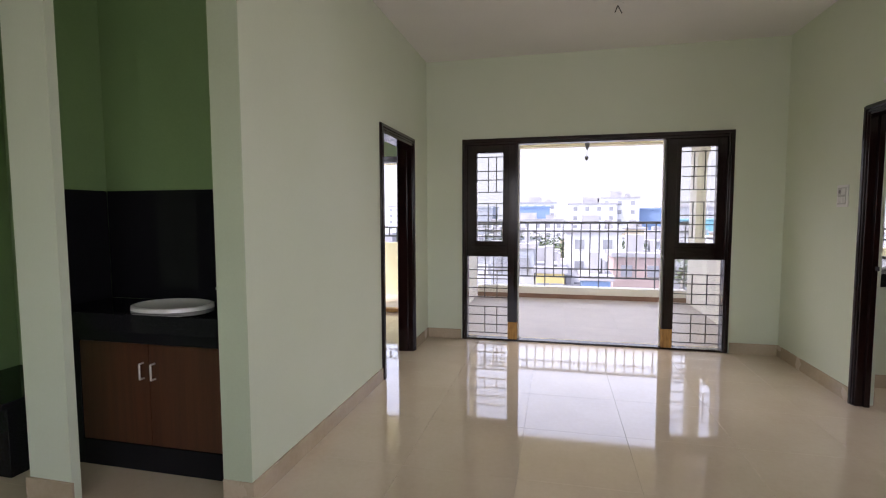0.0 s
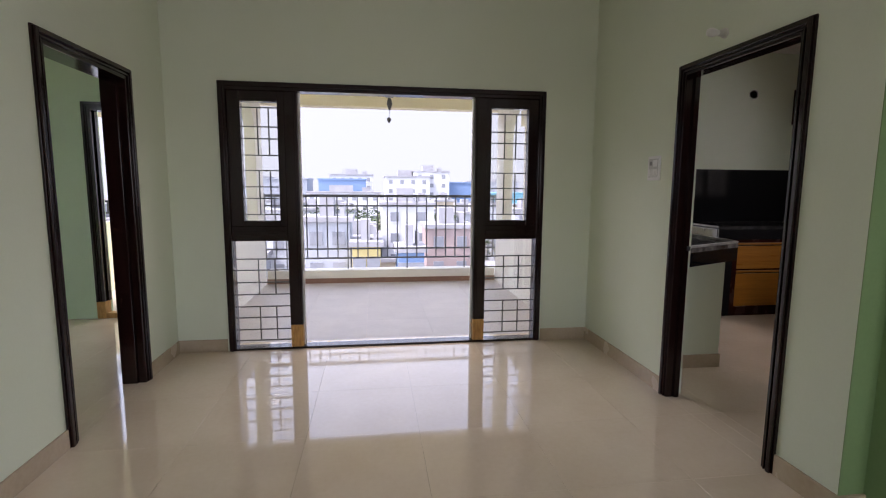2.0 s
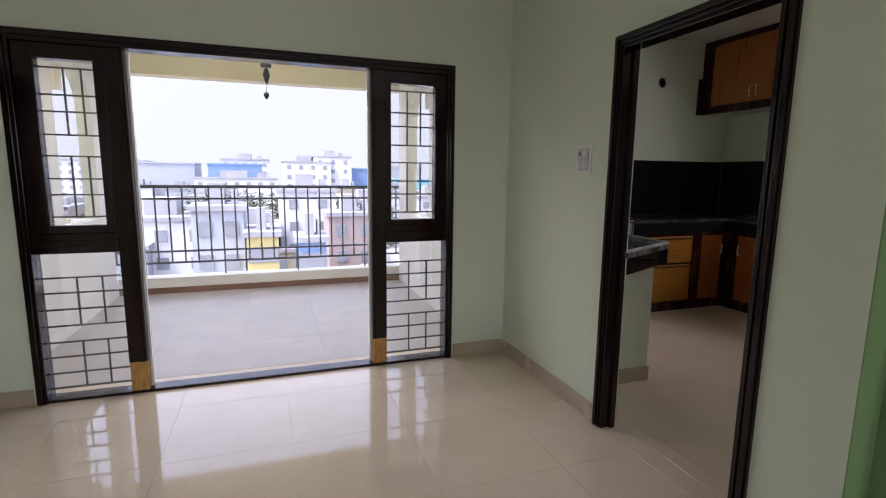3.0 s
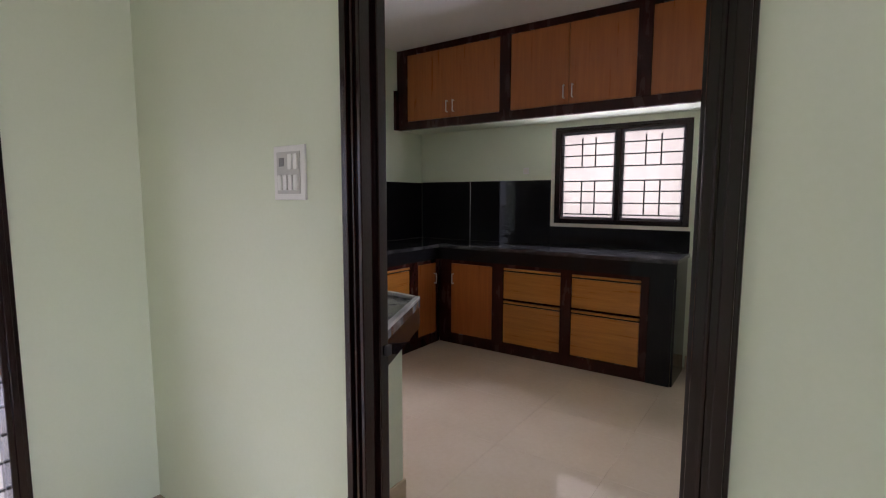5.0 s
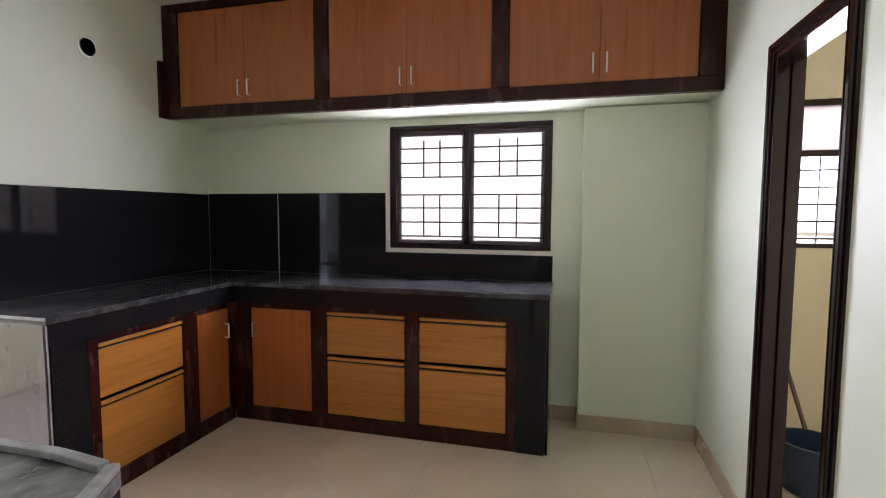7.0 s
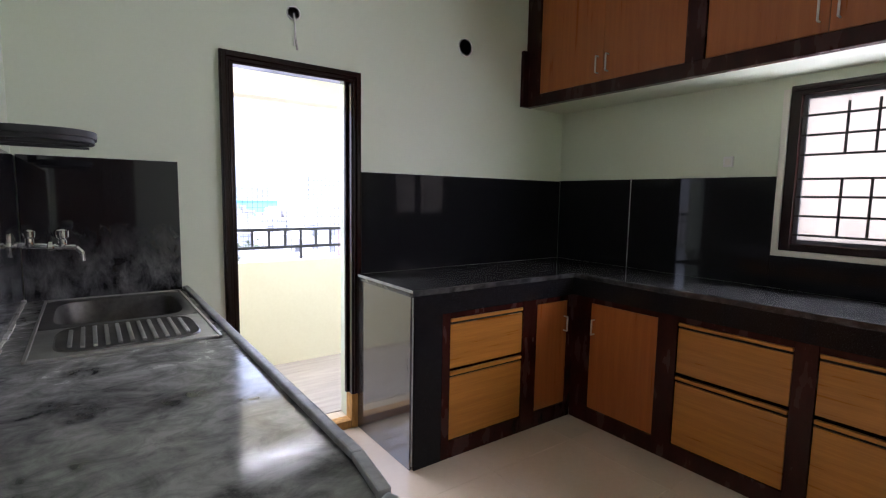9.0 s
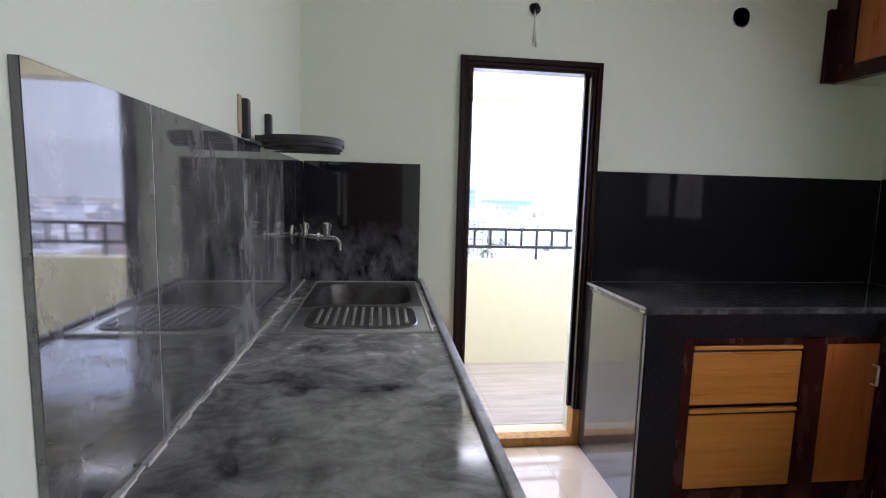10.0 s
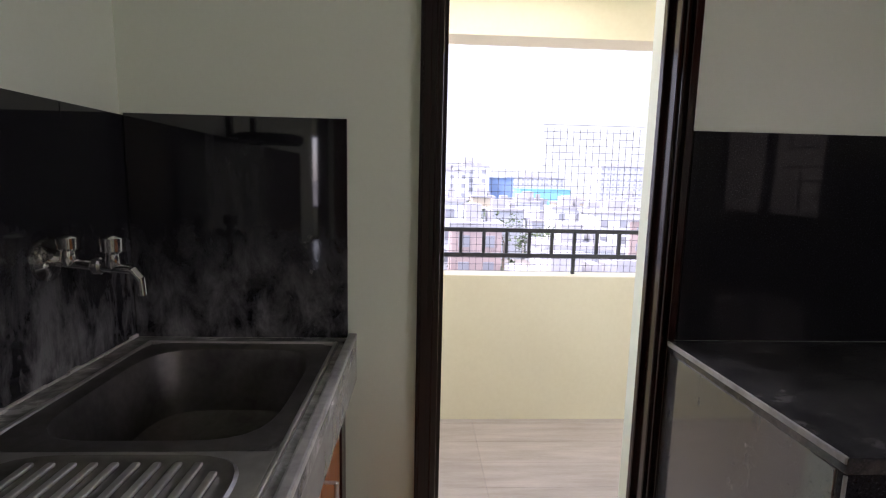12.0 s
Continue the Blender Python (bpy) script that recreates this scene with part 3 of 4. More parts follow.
def arch_wall(name, x0, x1):
    """Side wall of the balcony: low wall, end pier and an arched head."""
    prof = [(5.545, -0.012), (8.1, -0.012), (8.1, 2.8), (5.545, 2.8)]
    hole = [(6.85, 0.88), (7.75, 0.88), (7.75, 1.95)] + [(7.3 + 0.45 * math.cos(a), 1.95 + 0.35 * math.sin(a)) for a in [math.pi * i / 14 for i in range(1, 14)]] + [(6.85, 1.95)]
    bm = bmesh.new()
    for x in (x0, x1):
        o = [bm.verts.new((x, *p)) for p in prof]
        h = [bm.verts.new((x, *p)) for p in hole]
        es = [bm.edges.new((q[i], q[(i + 1) % len(q)])) for q in (o, h) for i in range(len(q))]
        bmesh.ops.triangle_fill(bm, edges=es, use_beauty=True)
    bm.verts.ensure_lookup_table()
    n, k = len(prof), len(hole)
    tot = n + k
    vs = list(bm.verts)
    for st, c in ((0, n), (n, k)):
        for i in range(c):
            j = (i + 1) % c
            bm.faces.new((vs[st + i], vs[st + j], vs[tot + st + j], vs[tot + st + i]))
    bmesh.ops.recalc_face_normals(bm, faces=bm.faces)
    return structure(name, bm, OFFWHITE, "white balcony side wall with an arched opening", "wall")


arch_wall("balcony_side_west", -1.686, -1.56)
arch_wall("balcony_side_east", 1.585, 1.712)

rail = thing("balcony_railing", (0, 8.2, 0.175), "grey painted iron balcony railing with upright bars", "railing")
for z, t in ((1.185, 0.018), (1.05, 0.011), (0.457, 0.011), (0.328, 0.011)):
    part("rail", boxes([(-1.75, 1.75, 8.2 - t, 8.2 + t, z - t, z + t)], 0.003), RAILIRON, rail)
for i in range(26):
    x = -1.7125 + i * 0.1365
    part("baluster", boxes([(x - 0.008, x + 0.008, 8.192, 8.208, 0.175 if i % 6 == 3 else 0.328, 1.175)]), RAILIRON, rail)


def ladder_rail(x0, x1, y, label):
    r = thing("parapet_railing", ((x0 + x1) / 2, y, 0.86), label, "railing", "parapet railings")
    for z in (0.965, 1.11):
        part("rail", boxes([(x0, x1, y - 0.012, y + 0.012, z - 0.012, z + 0.012)], 0.002), IRON, r)
    n = int((x1 - x0) / 0.132)
    for i in range(n + 1):
        x = x0 + 0.02 + i * 0.132
        part("upright", boxes([(x - 0.009, x + 0.009, y - 0.009, y + 0.009, 0.86 if i % 6 == 0 else 0.977, 1.098)]), IRON, r)


ladder_rail(1.92, 5.2, 7.93, "black iron ladder railing on the kitchen balcony parapet")
ladder_rail(-4.5, -1.92, 8.03, "black iron ladder railing on the bedroom balcony parapet")

# bird net over kitchen balcony opening: stepped top shaped like the glare hiding it
net = bmesh.new()
NP = 0.039
for i in range(60):
    x = 2.3 + i * NP
    top = 1.70 if x > 3.33 else (1.52 if x < 2.95 else 1.46)
    bm_box(net, x - 0.0011, x + 0.0011, 8.005, 8.007, 0.80, top)
for j in range(24):
    z = 0.82 + j * NP
    bm_box(net, 2.3 if z < 1.46 else 3.33, 4.64, 8.007, 8.009, z - 0.0011, z + 0.0011)
    if 1.46 <= z < 1.52:
        bm_box(net, 2.3, 2.95, 8.007, 8.009, z - 0.0011, z + 0.0011)
tagged(part("bird_net", net, IRON), "dark knotted bird net, top cut away where glare hides it", "net", kind="stuff")

lamp = thing("hanging_lamp", (0.056, 6.8, 2.80), "small dark broken lamp fitting hanging from a wire", "lamp")
part("wire", tubes([((0.056, 6.8, 2.80), (0.056, 6.8, 2.26), 0.003)]), IRON, lamp)
part("canopy", boxes([(0.01, 0.10, 6.76, 6.84, 2.27, 2.30)], 0.008), IRON, lamp)
part("holder", lathe([(0.012, 2.26), (0.022, 2.24), (0.03, 2.20), (0.018, 2.16), (0.008, 2.13)], (0.056, 6.8, 0), seg=14), IRON, lamp)
part("pendant", lathe([(0.004, 2.06), (0.02, 2.05), (0.024, 2.03), (0.008, 2.0)], (0.05, 6.8, 0), seg=14), IRON, lamp)
part("cord", tubes([((0.056, 6.8, 2.13), (0.05, 6.8, 2.05), 0.002)]), IRON, lamp)

# ---- kitchen counters ----
CT = 0.938
SP = 0.012   # granite facing thickness


def handle(parent, p, axis="z", out=(-1, 0, 0), length=0.09):
    o = Vector(out) * 0.028
    d = Vector((0, 0, length / 2)) if axis == "z" else Vector((0, length / 2, 0))
    p = Vector(p)
    part("handle", tubes([(p + d + o, p - d + o, 0.0052), (p + d, p + d + o, 0.0048), (p - d, p - d + o, 0.0048)]), SATIN, parent, "chrome bar handle")


# L-shaped hob counter
ctr = thing("kitchen_counter", (4.6, 5.9, 0), "L-shaped black granite kitchen counter on masonry piers", "counter")
part("worktop", boxes([(3.347, KX1 - 0.013, 5.872, 6.487, CT - 0.03, CT), (4.548, KX1 - 0.013, 3.80, 5.872, CT - 0.03, CT)], 0.003), GRANITE_FILM, ctr)
part("worn_edge", boxes([(3.3445, 3.3505, 5.874, 6.486, CT - 0.012, CT + 0.0015)], 0.0015), WORN, ctr, "pale chipped worktop edge")
part("worn_edge", boxes([(3.347, 3.3525, 5.8735, 5.8785, 0.03, CT - 0.033)], 0.0015), WORN, ctr, "pale chipped panel edge")
part("fascia", boxes([(3.349, 4.55, 5.875, 5.893, 0.80, CT - 0.031), (4.551, 4.569, 3.803, 5.892, 0.80, CT - 0.031)], 0.002), GRANITE, ctr)
# light veil in the granite colour imitates the sheen of door light
part("end_panel", boxes([(3.349, 3.365, 5.895, 6.487, 0, CT - 0.031)], 0.002), granite("grey_sheen_granite", 0.14, 0.06, (1, 1, 0.4), -0.04, 1.0, None, 0.06, 0.27, 1.62), ctr, "polished granite end panel with grey door sheen painted in")
part("end_panel", boxes([(4.571, KX1 - 0.1, 3.803, 3.819, 0, CT - 0.031)], 0.002), GRANITE, ctr)
part("pier_facing", boxes([(3.366, 3.535, 5.879, 5.895, 0, 0.80)], 0.002), GRANITE, ctr)
part("pier_facing", boxes([(4.557, 4.573, 3.82, 3.985, 0, 0.80)], 0.002), GRANITE, ctr)
part("shadow_board", boxes([(3.54, 5.05, 5.97, 6.0, 0.0, 0.8), (4.66, 4.69, 3.98, 5.97, 0.0, 0.8)]), REDWOOD, ctr, "dark wooden carcass inside")


def front_frame(parent, axis, face, cells, lo, hi, z0, z1, material):
    """Timber face frame round the openings in cells (from, to)."""
    rows = []
    edges = [lo] + [c for cell in cells for c in cell] + [hi]
    for p, q in zip(edges[::2], edges[1::2]):
        rows.append((p, q, z0, z1))
    for p, q in cells:
        rows += [(p, q, z0, z0 + 0.095), (p, q, z1 - 0.032, z1)]
    bx = [(p, q, face, face + 0.035, u, v) if axis == "x" else (face, face + 0.035, p, q, u, v) for p, q, u, v in rows]
    return part("face_frame", boxes(bx, 0.0025), material, parent, "red-brown stained face frame")


def drawer_cab(name, axis, face, p, q, label):
    mid = (p + q) / 2
    ob = thing(name, (mid, face, 0.1) if axis == "x" else (face, mid, 0.1), label, "drawer unit", "kitchen base units")
    g = 0.004
    for z0, z1 in ((0.10, 0.475), (0.495, 0.765)):
        def bx(a, b, f0, f1, u, v):
            return (a, b, face + f0, face + f1, u, v) if axis == "x" else (face + f0, face + f1, a, b, u, v)
        d = part("drawer", boxes([bx(p + g, q - g, 0.006, 0.024, z0, z1 - 0.032)], 0.002), HONEY, ob)
        part("finger_pull", boxes([bx(p + g, q - g, 0.000, 0.024, z1 - 0.018, z1)], 0.004), HONEY, d)
        part("groove", boxes([bx(p + g, q - g, 0.016, 0.024, z1 - 0.032, z1 - 0.018)]), BLACK, d, "finger groove with its shade painted black")
    return ob


def door_cab(name, axis, face, p, q, hside, label):
    mid = (p + q) / 2
    ob = thing(name, (mid, face, 0.1) if axis == "x" else (face, mid, 0.1), label, "cabinet", "kitchen base units")
    g = 0.004
    r = (p + g, q - g, face + 0.006, face + 0.024, 0.10, 0.765) if axis == "x" else (face + 0.006, face + 0.024, p + g, q - g, 0.10, 0.765)
    d = part("door", boxes([r], 0.002), ORANGE, ob)
    h = p + 0.03 if hside < 0 else q - 0.03
    if axis == "x":
        handle(d, (h, face + 0.006, 0.62), out=(0, -1, 0))
    else:
        handle(d, (face + 0.006, h, 0.62), out=(-1, 0, 0))
    return ob


NF, EF = 5.880, 4.563
front_frame(ctr, "x", NF, [(3.587, 4.12), (4.235, 4.515)], 3.536, 4.562, 0.0, 0.799, REDWOOD)
front_frame(ctr, "y", EF, [(4.043, 4.578), (4.668, 5.196), (5.305, 5.75)], 3.986, 5.879, 0.0, 0.799, REDWOOD)
drawer_cab("drawer_unit", "x", NF, 3.587, 4.12, "two honey teak drawers under the black counter")
door_cab("base_cabinet", "x", NF, 4.235, 4.515, 1, "narrow orange teak cabinet door in the corner")
door_cab("base_cabinet", "y", EF, 5.305, 5.75, 1, "orange teak cabinet door with chrome handle")
drawer_cab("drawer_unit", "y", EF, 4.668, 5.196, "two honey teak drawers under the window counter")
drawer_cab("drawer_unit", "y", EF, 4.043, 4.578, "two honey teak drawers beside the granite pier")

# granite splashbacks, slab by slab
spl = thing("splashback", (4.2, 6.49, CT), "black polished granite splashback slabs behind the counter", "splashback")
part("slab", boxes([(3.377, KX1 - 0.013, KY1 - SP, KY1 - 0.001, CT, 1.535)], 0.001), GRANITE, spl)
part("slab", boxes([(KX1 - SP, KX1 - 0.001, 5.868, KY1 - SP - 0.001, CT, 1.54)], 0.001), GRANITE, spl)
part("slab", boxes([(KX1 - SP, KX1 - 0.001, 4.992, 5.862, CT, 1.54)], 0.001), GRANITE, spl)
part("slab", boxes([(KX1 - SP, KX1 - 0.001, 3.81, 4.990, CT, 1.114)], 0.001), GRANITE, spl)
part("joint", boxes([(KX1 - SP - 0.002, KX1 - 0.003, 5.862, 5.868, CT, 1.545)], 0.001), MORTAR, spl, "pale cement joint")

# sink counter along the west wall
CX0, CX1, CY0, CY1 = KX0 + 0.001, 2.452, 4.62, KY1 - SP - 0.001
SX, SY = (CX0, 2.436), (4.182, 4.468)   # splayed end of the counter, from the door jamb to the front corner
sc = thing("sink_counter", (2.15, 5.5, 0), "dusty black granite sink counter with raised edge", "counter")
HX0, HX1, HY0, HY1 = 1.955, 2.37, 5.93, 6.385
top = boxes([(a, b, c, d, CT - 0.03, CT) for a, b in ((CX0, HX0), (HX0, HX1), (HX1, CX1)) for c, d in ((CY0, HY0), (HY0, HY1), (HY1, CY1)) if (a, c) != (HX0, HY0)])
bmesh.ops.remove_doubles(top, verts=top.verts, dist=1e-5)


def prism(pts, z0, z1, bevel=0.0):
    """Upright prism over a convex outline."""
    bm = loft([[(x, y, z) for x, y in pts] for z in (z0, z1)], close_first=True)
    if bevel:
        bmesh.ops.bevel(bm, geom=list(bm.edges), offset=bevel, segments=2, affect="EDGES", profile=0.6)
    return bm


def splay(inset, depth):
    """Strip along the splayed end, set back by inset and depth wide."""
    ux, uy = SX[1] - SX[0], SY[1] - SY[0]
    k = math.hypot(ux, uy)
    nx, ny = -uy / k, ux / k
    rows = []
    for d in (inset, inset + depth):
        a = (SX[0], SY[0] + d * k / ux)
        b = (SX[1] + nx * d, SY[1] + ny * d)
        rows.append((a, b))
    return [rows[0][0], rows[0][1], rows[1][1], rows[1][0]]


part("worktop_end", prism([(SX[0], SY[0]), (SX[1], SY[1]), (CX1, CY0), (CX0, CY0)], CT - 0.03, CT), GRANITE_DUSTY, sc, "splayed end of the dusty worktop")
part("worktop", top, GRANITE_DUSTY, sc, "black granite smeared with pale dust")
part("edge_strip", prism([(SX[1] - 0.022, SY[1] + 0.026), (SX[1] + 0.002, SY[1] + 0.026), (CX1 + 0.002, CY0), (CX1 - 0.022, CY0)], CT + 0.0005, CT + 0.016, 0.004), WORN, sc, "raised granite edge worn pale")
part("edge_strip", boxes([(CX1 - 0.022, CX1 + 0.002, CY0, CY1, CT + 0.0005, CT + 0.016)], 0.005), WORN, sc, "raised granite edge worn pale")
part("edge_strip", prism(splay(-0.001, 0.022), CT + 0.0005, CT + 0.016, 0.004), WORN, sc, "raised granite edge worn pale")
# door reflection on this front face is painted into its colour
part("fascia", boxes([(CX1 - 0.02, CX1, CY0, CY1, 0.815, CT - 0.031)], 0.002), GRANITE_EDGE, sc, "granite front edge with door reflection painted grey")
part("fascia", prism(splay(0.002, 0.018), 0.815, CT - 0.031), GRANITE, sc)
part("fascia", prism([(SX[1] - 0.018, SY[1] + 0.024), (SX[1] - 0.001, SY[1] + 0.024), (CX1, CY0), (CX1 - 0.02, CY0)], 0.815, CT - 0.031), GRANITE, sc)
part("end_wall", boxes([(CX0, 2.41, 4.55, 4.65, 0, 0.907)]), PAINT, sc, "pale green plastered end wall")
part("end_skirting", boxes([(CX0, 2.42, 4.538, 4.55, 0, 0.1)], 0.002), SKIRT, sc, "beige tile skirting")
front = [(4.70, 5.25), (5.31, 5.86), (5.92, 6.42)]
rows = [(2.385, 2.42, 4.651, 4.70, 0, 0.814), (2.385, 2.42, 5.25, 5.31, 0, 0.814), (2.385, 2.42, 5.86, 5.92, 0, 0.814), (2.385, 2.42, 6.42, CY1, 0, 0.814)]
for p, q in front:
    rows += [(2.385, 2.42, p, q, 0, 0.1), (2.385, 2.42, p, q, 0.77, 0.814)]
part("face_frame", boxes(rows, 0.0025), REDWOOD, sc, "red-brown stained face frame")
part("shadow_board", boxes([(2.2, 2.22, 4.66, 5.9, 0, 0.7)]), REDWOOD, sc, "dark wooden carcass inside")
for p, q in front:
    ob = thing("base_cabinet", (2.41, (p + q) / 2, 0.1), "orange teak cabinet under the sink counter", "cabinet", "sink counter cabinets")
    for a, b, s in ((p + 0.003, (p + q) / 2 - 0.002, 1), ((p + q) / 2 + 0.002, q - 0.003, -1)):
        d = part("door", boxes([(2.395, 2.414, a, b, 0.105, 0.765)], 0.002), ORANGE, ob)
        handle(d, (2.414, (b - 0.03) if s > 0 else (a + 0.03), 0.64), out=(1, 0, 0))

wsp = thing("sink_splashback", (KX0, 5.5, CT), "streaked black granite splashback of the sink counter", "splashback")
ys = [4.56, 4.868, 5.427, 5.712, 5.985, 6.265, KY1 - 0.002]
for a, b in zip(ys, ys[1:]):
    part("slab", boxes([(KX0 + 0.0005, KX0 + SP, a + 0.0015, b - 0.0015, CT, 1.535)], 0.001), GRANITE_SOAP if a > 5.9 else GRANITE_STREAK, wsp)
    if 4.6 < a < 6.2:
        part("joint", boxes([(KX0 + 0.0005, KX0 + SP - 0.001, a - 0.0015, a + 0.0015, CT, 1.535)]), MORTAR, wsp, "pale cement joint")
part("slab", boxes([(KX0 + SP + 0.003, 2.427, KY1 - SP, KY1 - 0.001, CT, 1.54)], 0.001), GRANITE_SOAP, wsp, "soap-stained black granite slab behind the sink")
seam = bmesh.new()
random.seed(4)
y = 4.56
while y < 6.47:
    l = random.uniform(0.03, 0.07)
    bm_box(seam, KX0 + SP, KX0 + SP + random.uniform(0.006, 0.014), y, y + l + 0.004, CT, CT + random.uniform(0.003, 0.009), bevel=0.001)
    y += l
part("cement_seam", seam, MORTAR, wsp, "uneven pale cement seam")

# steel sink with drainer
sink = thing("kitchen_sink", (2.13, 6.0, CT), "stained steel drop-in sink with ribbed drainboard", "sink")
bx, by = (HX0 + HX1) / 2, (HY0 + HY1) / 2
hx, hy = (HX1 - HX0) / 2, (HY1 - HY0) / 2
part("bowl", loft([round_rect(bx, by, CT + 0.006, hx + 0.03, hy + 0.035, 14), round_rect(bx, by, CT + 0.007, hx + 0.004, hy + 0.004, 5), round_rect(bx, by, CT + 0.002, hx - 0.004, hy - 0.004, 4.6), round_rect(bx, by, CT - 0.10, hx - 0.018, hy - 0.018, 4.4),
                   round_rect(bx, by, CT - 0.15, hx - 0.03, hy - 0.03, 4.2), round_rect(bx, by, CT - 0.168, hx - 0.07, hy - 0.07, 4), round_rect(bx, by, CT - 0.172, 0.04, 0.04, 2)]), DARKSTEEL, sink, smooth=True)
dx0, dx1, dy0, dy1 = bx - hx - 0.03, bx + hx + 0.03, 5.54, by - hy - 0.035
rn = by + hy + 0.035
part("drainboard", boxes([(dx0, dx1, dy0, dy1, CT + 0.001, CT + 0.006)], 0.002), STEEL, sink)
part("rim", boxes([(dx0 - 0.010, dx0, dy0 - 0.010, rn + 0.01, CT + 0.0005, CT + 0.010), (dx1, dx1 + 0.010, dy0 - 0.010, rn + 0.01, CT + 0.0005, CT + 0.010),
                   (dx0, dx1, dy0 - 0.010, dy0, CT + 0.0005, CT + 0.010), (dx0, dx1, rn, rn + 0.01, CT + 0.0005, CT + 0.010)], 0.003), STEEL, sink)
tx, ty = bx + 0.008, (dy0 + dy1) / 2 + 0.008
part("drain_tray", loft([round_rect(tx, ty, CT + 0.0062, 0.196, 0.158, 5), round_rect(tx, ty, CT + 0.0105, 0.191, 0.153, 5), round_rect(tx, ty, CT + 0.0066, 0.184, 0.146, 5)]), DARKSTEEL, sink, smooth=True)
for i in range(11):
    x = tx - 0.155 + i * 0.031
    short = 0.025 if i in (0, 10) else 0.0
    part("rib", boxes([(x - 0.006, x + 0.006, ty - 0.125 + short, ty + 0.128 - short, CT + 0.007, CT + 0.014)], 0.003), STEEL, sink)
part("waste", lathe([(0.035, CT - 0.171), (0.035, CT - 0.168), (0.028, CT - 0.1675), (0.02, CT - 0.170)], (bx, by, 0)), CHROME, sink)

# wall tap
tap = thing("wall_tap", (KX0 + SP, 6.19, 1.20), "chrome wall-mounted bib tap over the sink", "tap")
part("flange", lathe([(0.045, 0), (0.044, 0.006), (0.03, 0.012), (0.014, 0.018)], (KX0 + SP, 6.19, 1.20), "X"), CHROME, tap, smooth=True)
part("pipe", tubes([((KX0 + SP + 0.01, 6.19, 1.20), (1.995, 6.17, 1.19), 0.011)], 14), CHROME, tap, smooth=True)
part("valve", lathe([(0.012, 1.205), (0.017, 1.215), (0.014, 1.235), (0.02, 1.24), (0.021, 1.262), (0.012, 1.268)], (1.90, 6.18, -0.012), seg=16), CHROME, tap, smooth=True)
part("knob", lathe([(0.010, 1.205), (0.016, 1.215), (0.013, 1.235), (0.022, 1.242), (0.023, 1.268), (0.012, 1.274)], (1.995, 6.17, -0.016), seg=16), CHROME, tap, smooth=True)
part("spout", tubes([((1.995, 6.17, 1.19), (2.035, 6.165, 1.188), 0.010), ((2.035, 6.165, 1.188), (2.052, 6.163, 1.168), 0.0095), ((2.052, 6.163, 1.171), (2.054, 6.163, 1.135), 0.009)], 12), CHROME, tap, smooth=True)
part("collar", lathe([(0.015, 0), (0.018, 0.004), (0.018, 0.016), (0.015, 0.02)], (1.95, 6.176, 1.193), "X", 16), CHROME, tap)

# oval iron wall rack
rack = thing("wall_rack", (1.98, 5.70, 1.56), "dark oval iron wall rack on two uprights", "rack")


def oval_ring(cx, cy, z, hx, hy, w, h, p=2.6):
    L = [round_rect(cx, cy, z, hx, hy, p), round_rect(cx, cy, z + h, hx, hy, p), round_rect(cx, cy, z + h, hx - w, hy - w, p), round_rect(cx, cy, z, hx - w, hy - w, p)]
    return loft(L + [L[0]], close_last=False)


part("upper_hoop", oval_ring(1.981, 5.635, 1.541, 0.128, 0.158, 0.014, 0.018), IRON, rack, smooth=True)
part("lower_hoop", oval_ring(1.981, 5.635, 1.529, 0.122, 0.152, 0.02, 0.012), IRON, rack, smooth=True)
part("cross_bar", boxes([(1.87, 2.09, 5.57, 5.585, 1.521, 1.527)], 0.001), IRON, rack)
part("cross_bar", boxes([(1.87, 2.09, 5.71, 5.725, 1.521, 1.527)], 0.001), IRON, rack)
for y in (5.458, 5.745):
    part("upright", boxes([(KX0 + 0.001, KX0 + 0.022, y - 0.016, y + 0.016, 1.54, 1.65)], 0.004), IRON, rack)
    part("strut", boxes([(KX0 + 0.022, 1.90, y + (0.06 if y < 5.6 else -0.01) - 0.008, y + (0.06 if y < 5.6 else -0.01) + 0.008, 1.54, 1.556)], 0.002), IRON, rack)
part("wall_plate", boxes([(KX0 + 0.0005, KX0 + 0.008, 5.412, 5.434, 1.55, 1.655)], 0.002), SKIRT, rack, "faded packing strip")

# ---- loft cupboards ----
LF, LB = 4.69, 2.052
lf = thing("loft_unit", (4.9, 4.7, LB), "long red-brown timber loft frame above the window", "loft")
cells = [(5.325, 6.375), (4.17, 5.225), (3.055, 4.07)]
rows = [(LF, LF + 0.05, KY0 + 0.001, KY1 - 0.001, LB, 2.13), (LF, LF + 0.05, KY0 + 0.001, KY1 - 0.001, 2.775, HK - 0.001)]
for a, b in ((KY0 + 0.001, 3.055), (4.07, 4.17), (5.225, 5.325), (6.375, KY1 - 0.001)):
    rows.append((LF, LF + 0.05, a, b, 2.13, 2.775))
part("face_frame", boxes(rows, 0.003), REDWOOD, lf)
part("bottom_slab", boxes([(LF + 0.051, KX1 - 0.001, KY0 + 0.001, KY1 - 0.001, LB + 0.004, LB + 0.075)]), PAINT, lf, "painted concrete loft slab")
part("back_board", boxes([(LF + 0.06, LF + 0.08, KY0 + 0.001, KY1 - 0.001, 2.13, HK - 0.001)]), REDWOOD, lf)
part("wall_cleat", boxes([(LF - 0.055, LF - 0.001, KY1 - 0.03, KY1 - 0.001, LB, 2.44)], 0.003), REDWOOD, lf)
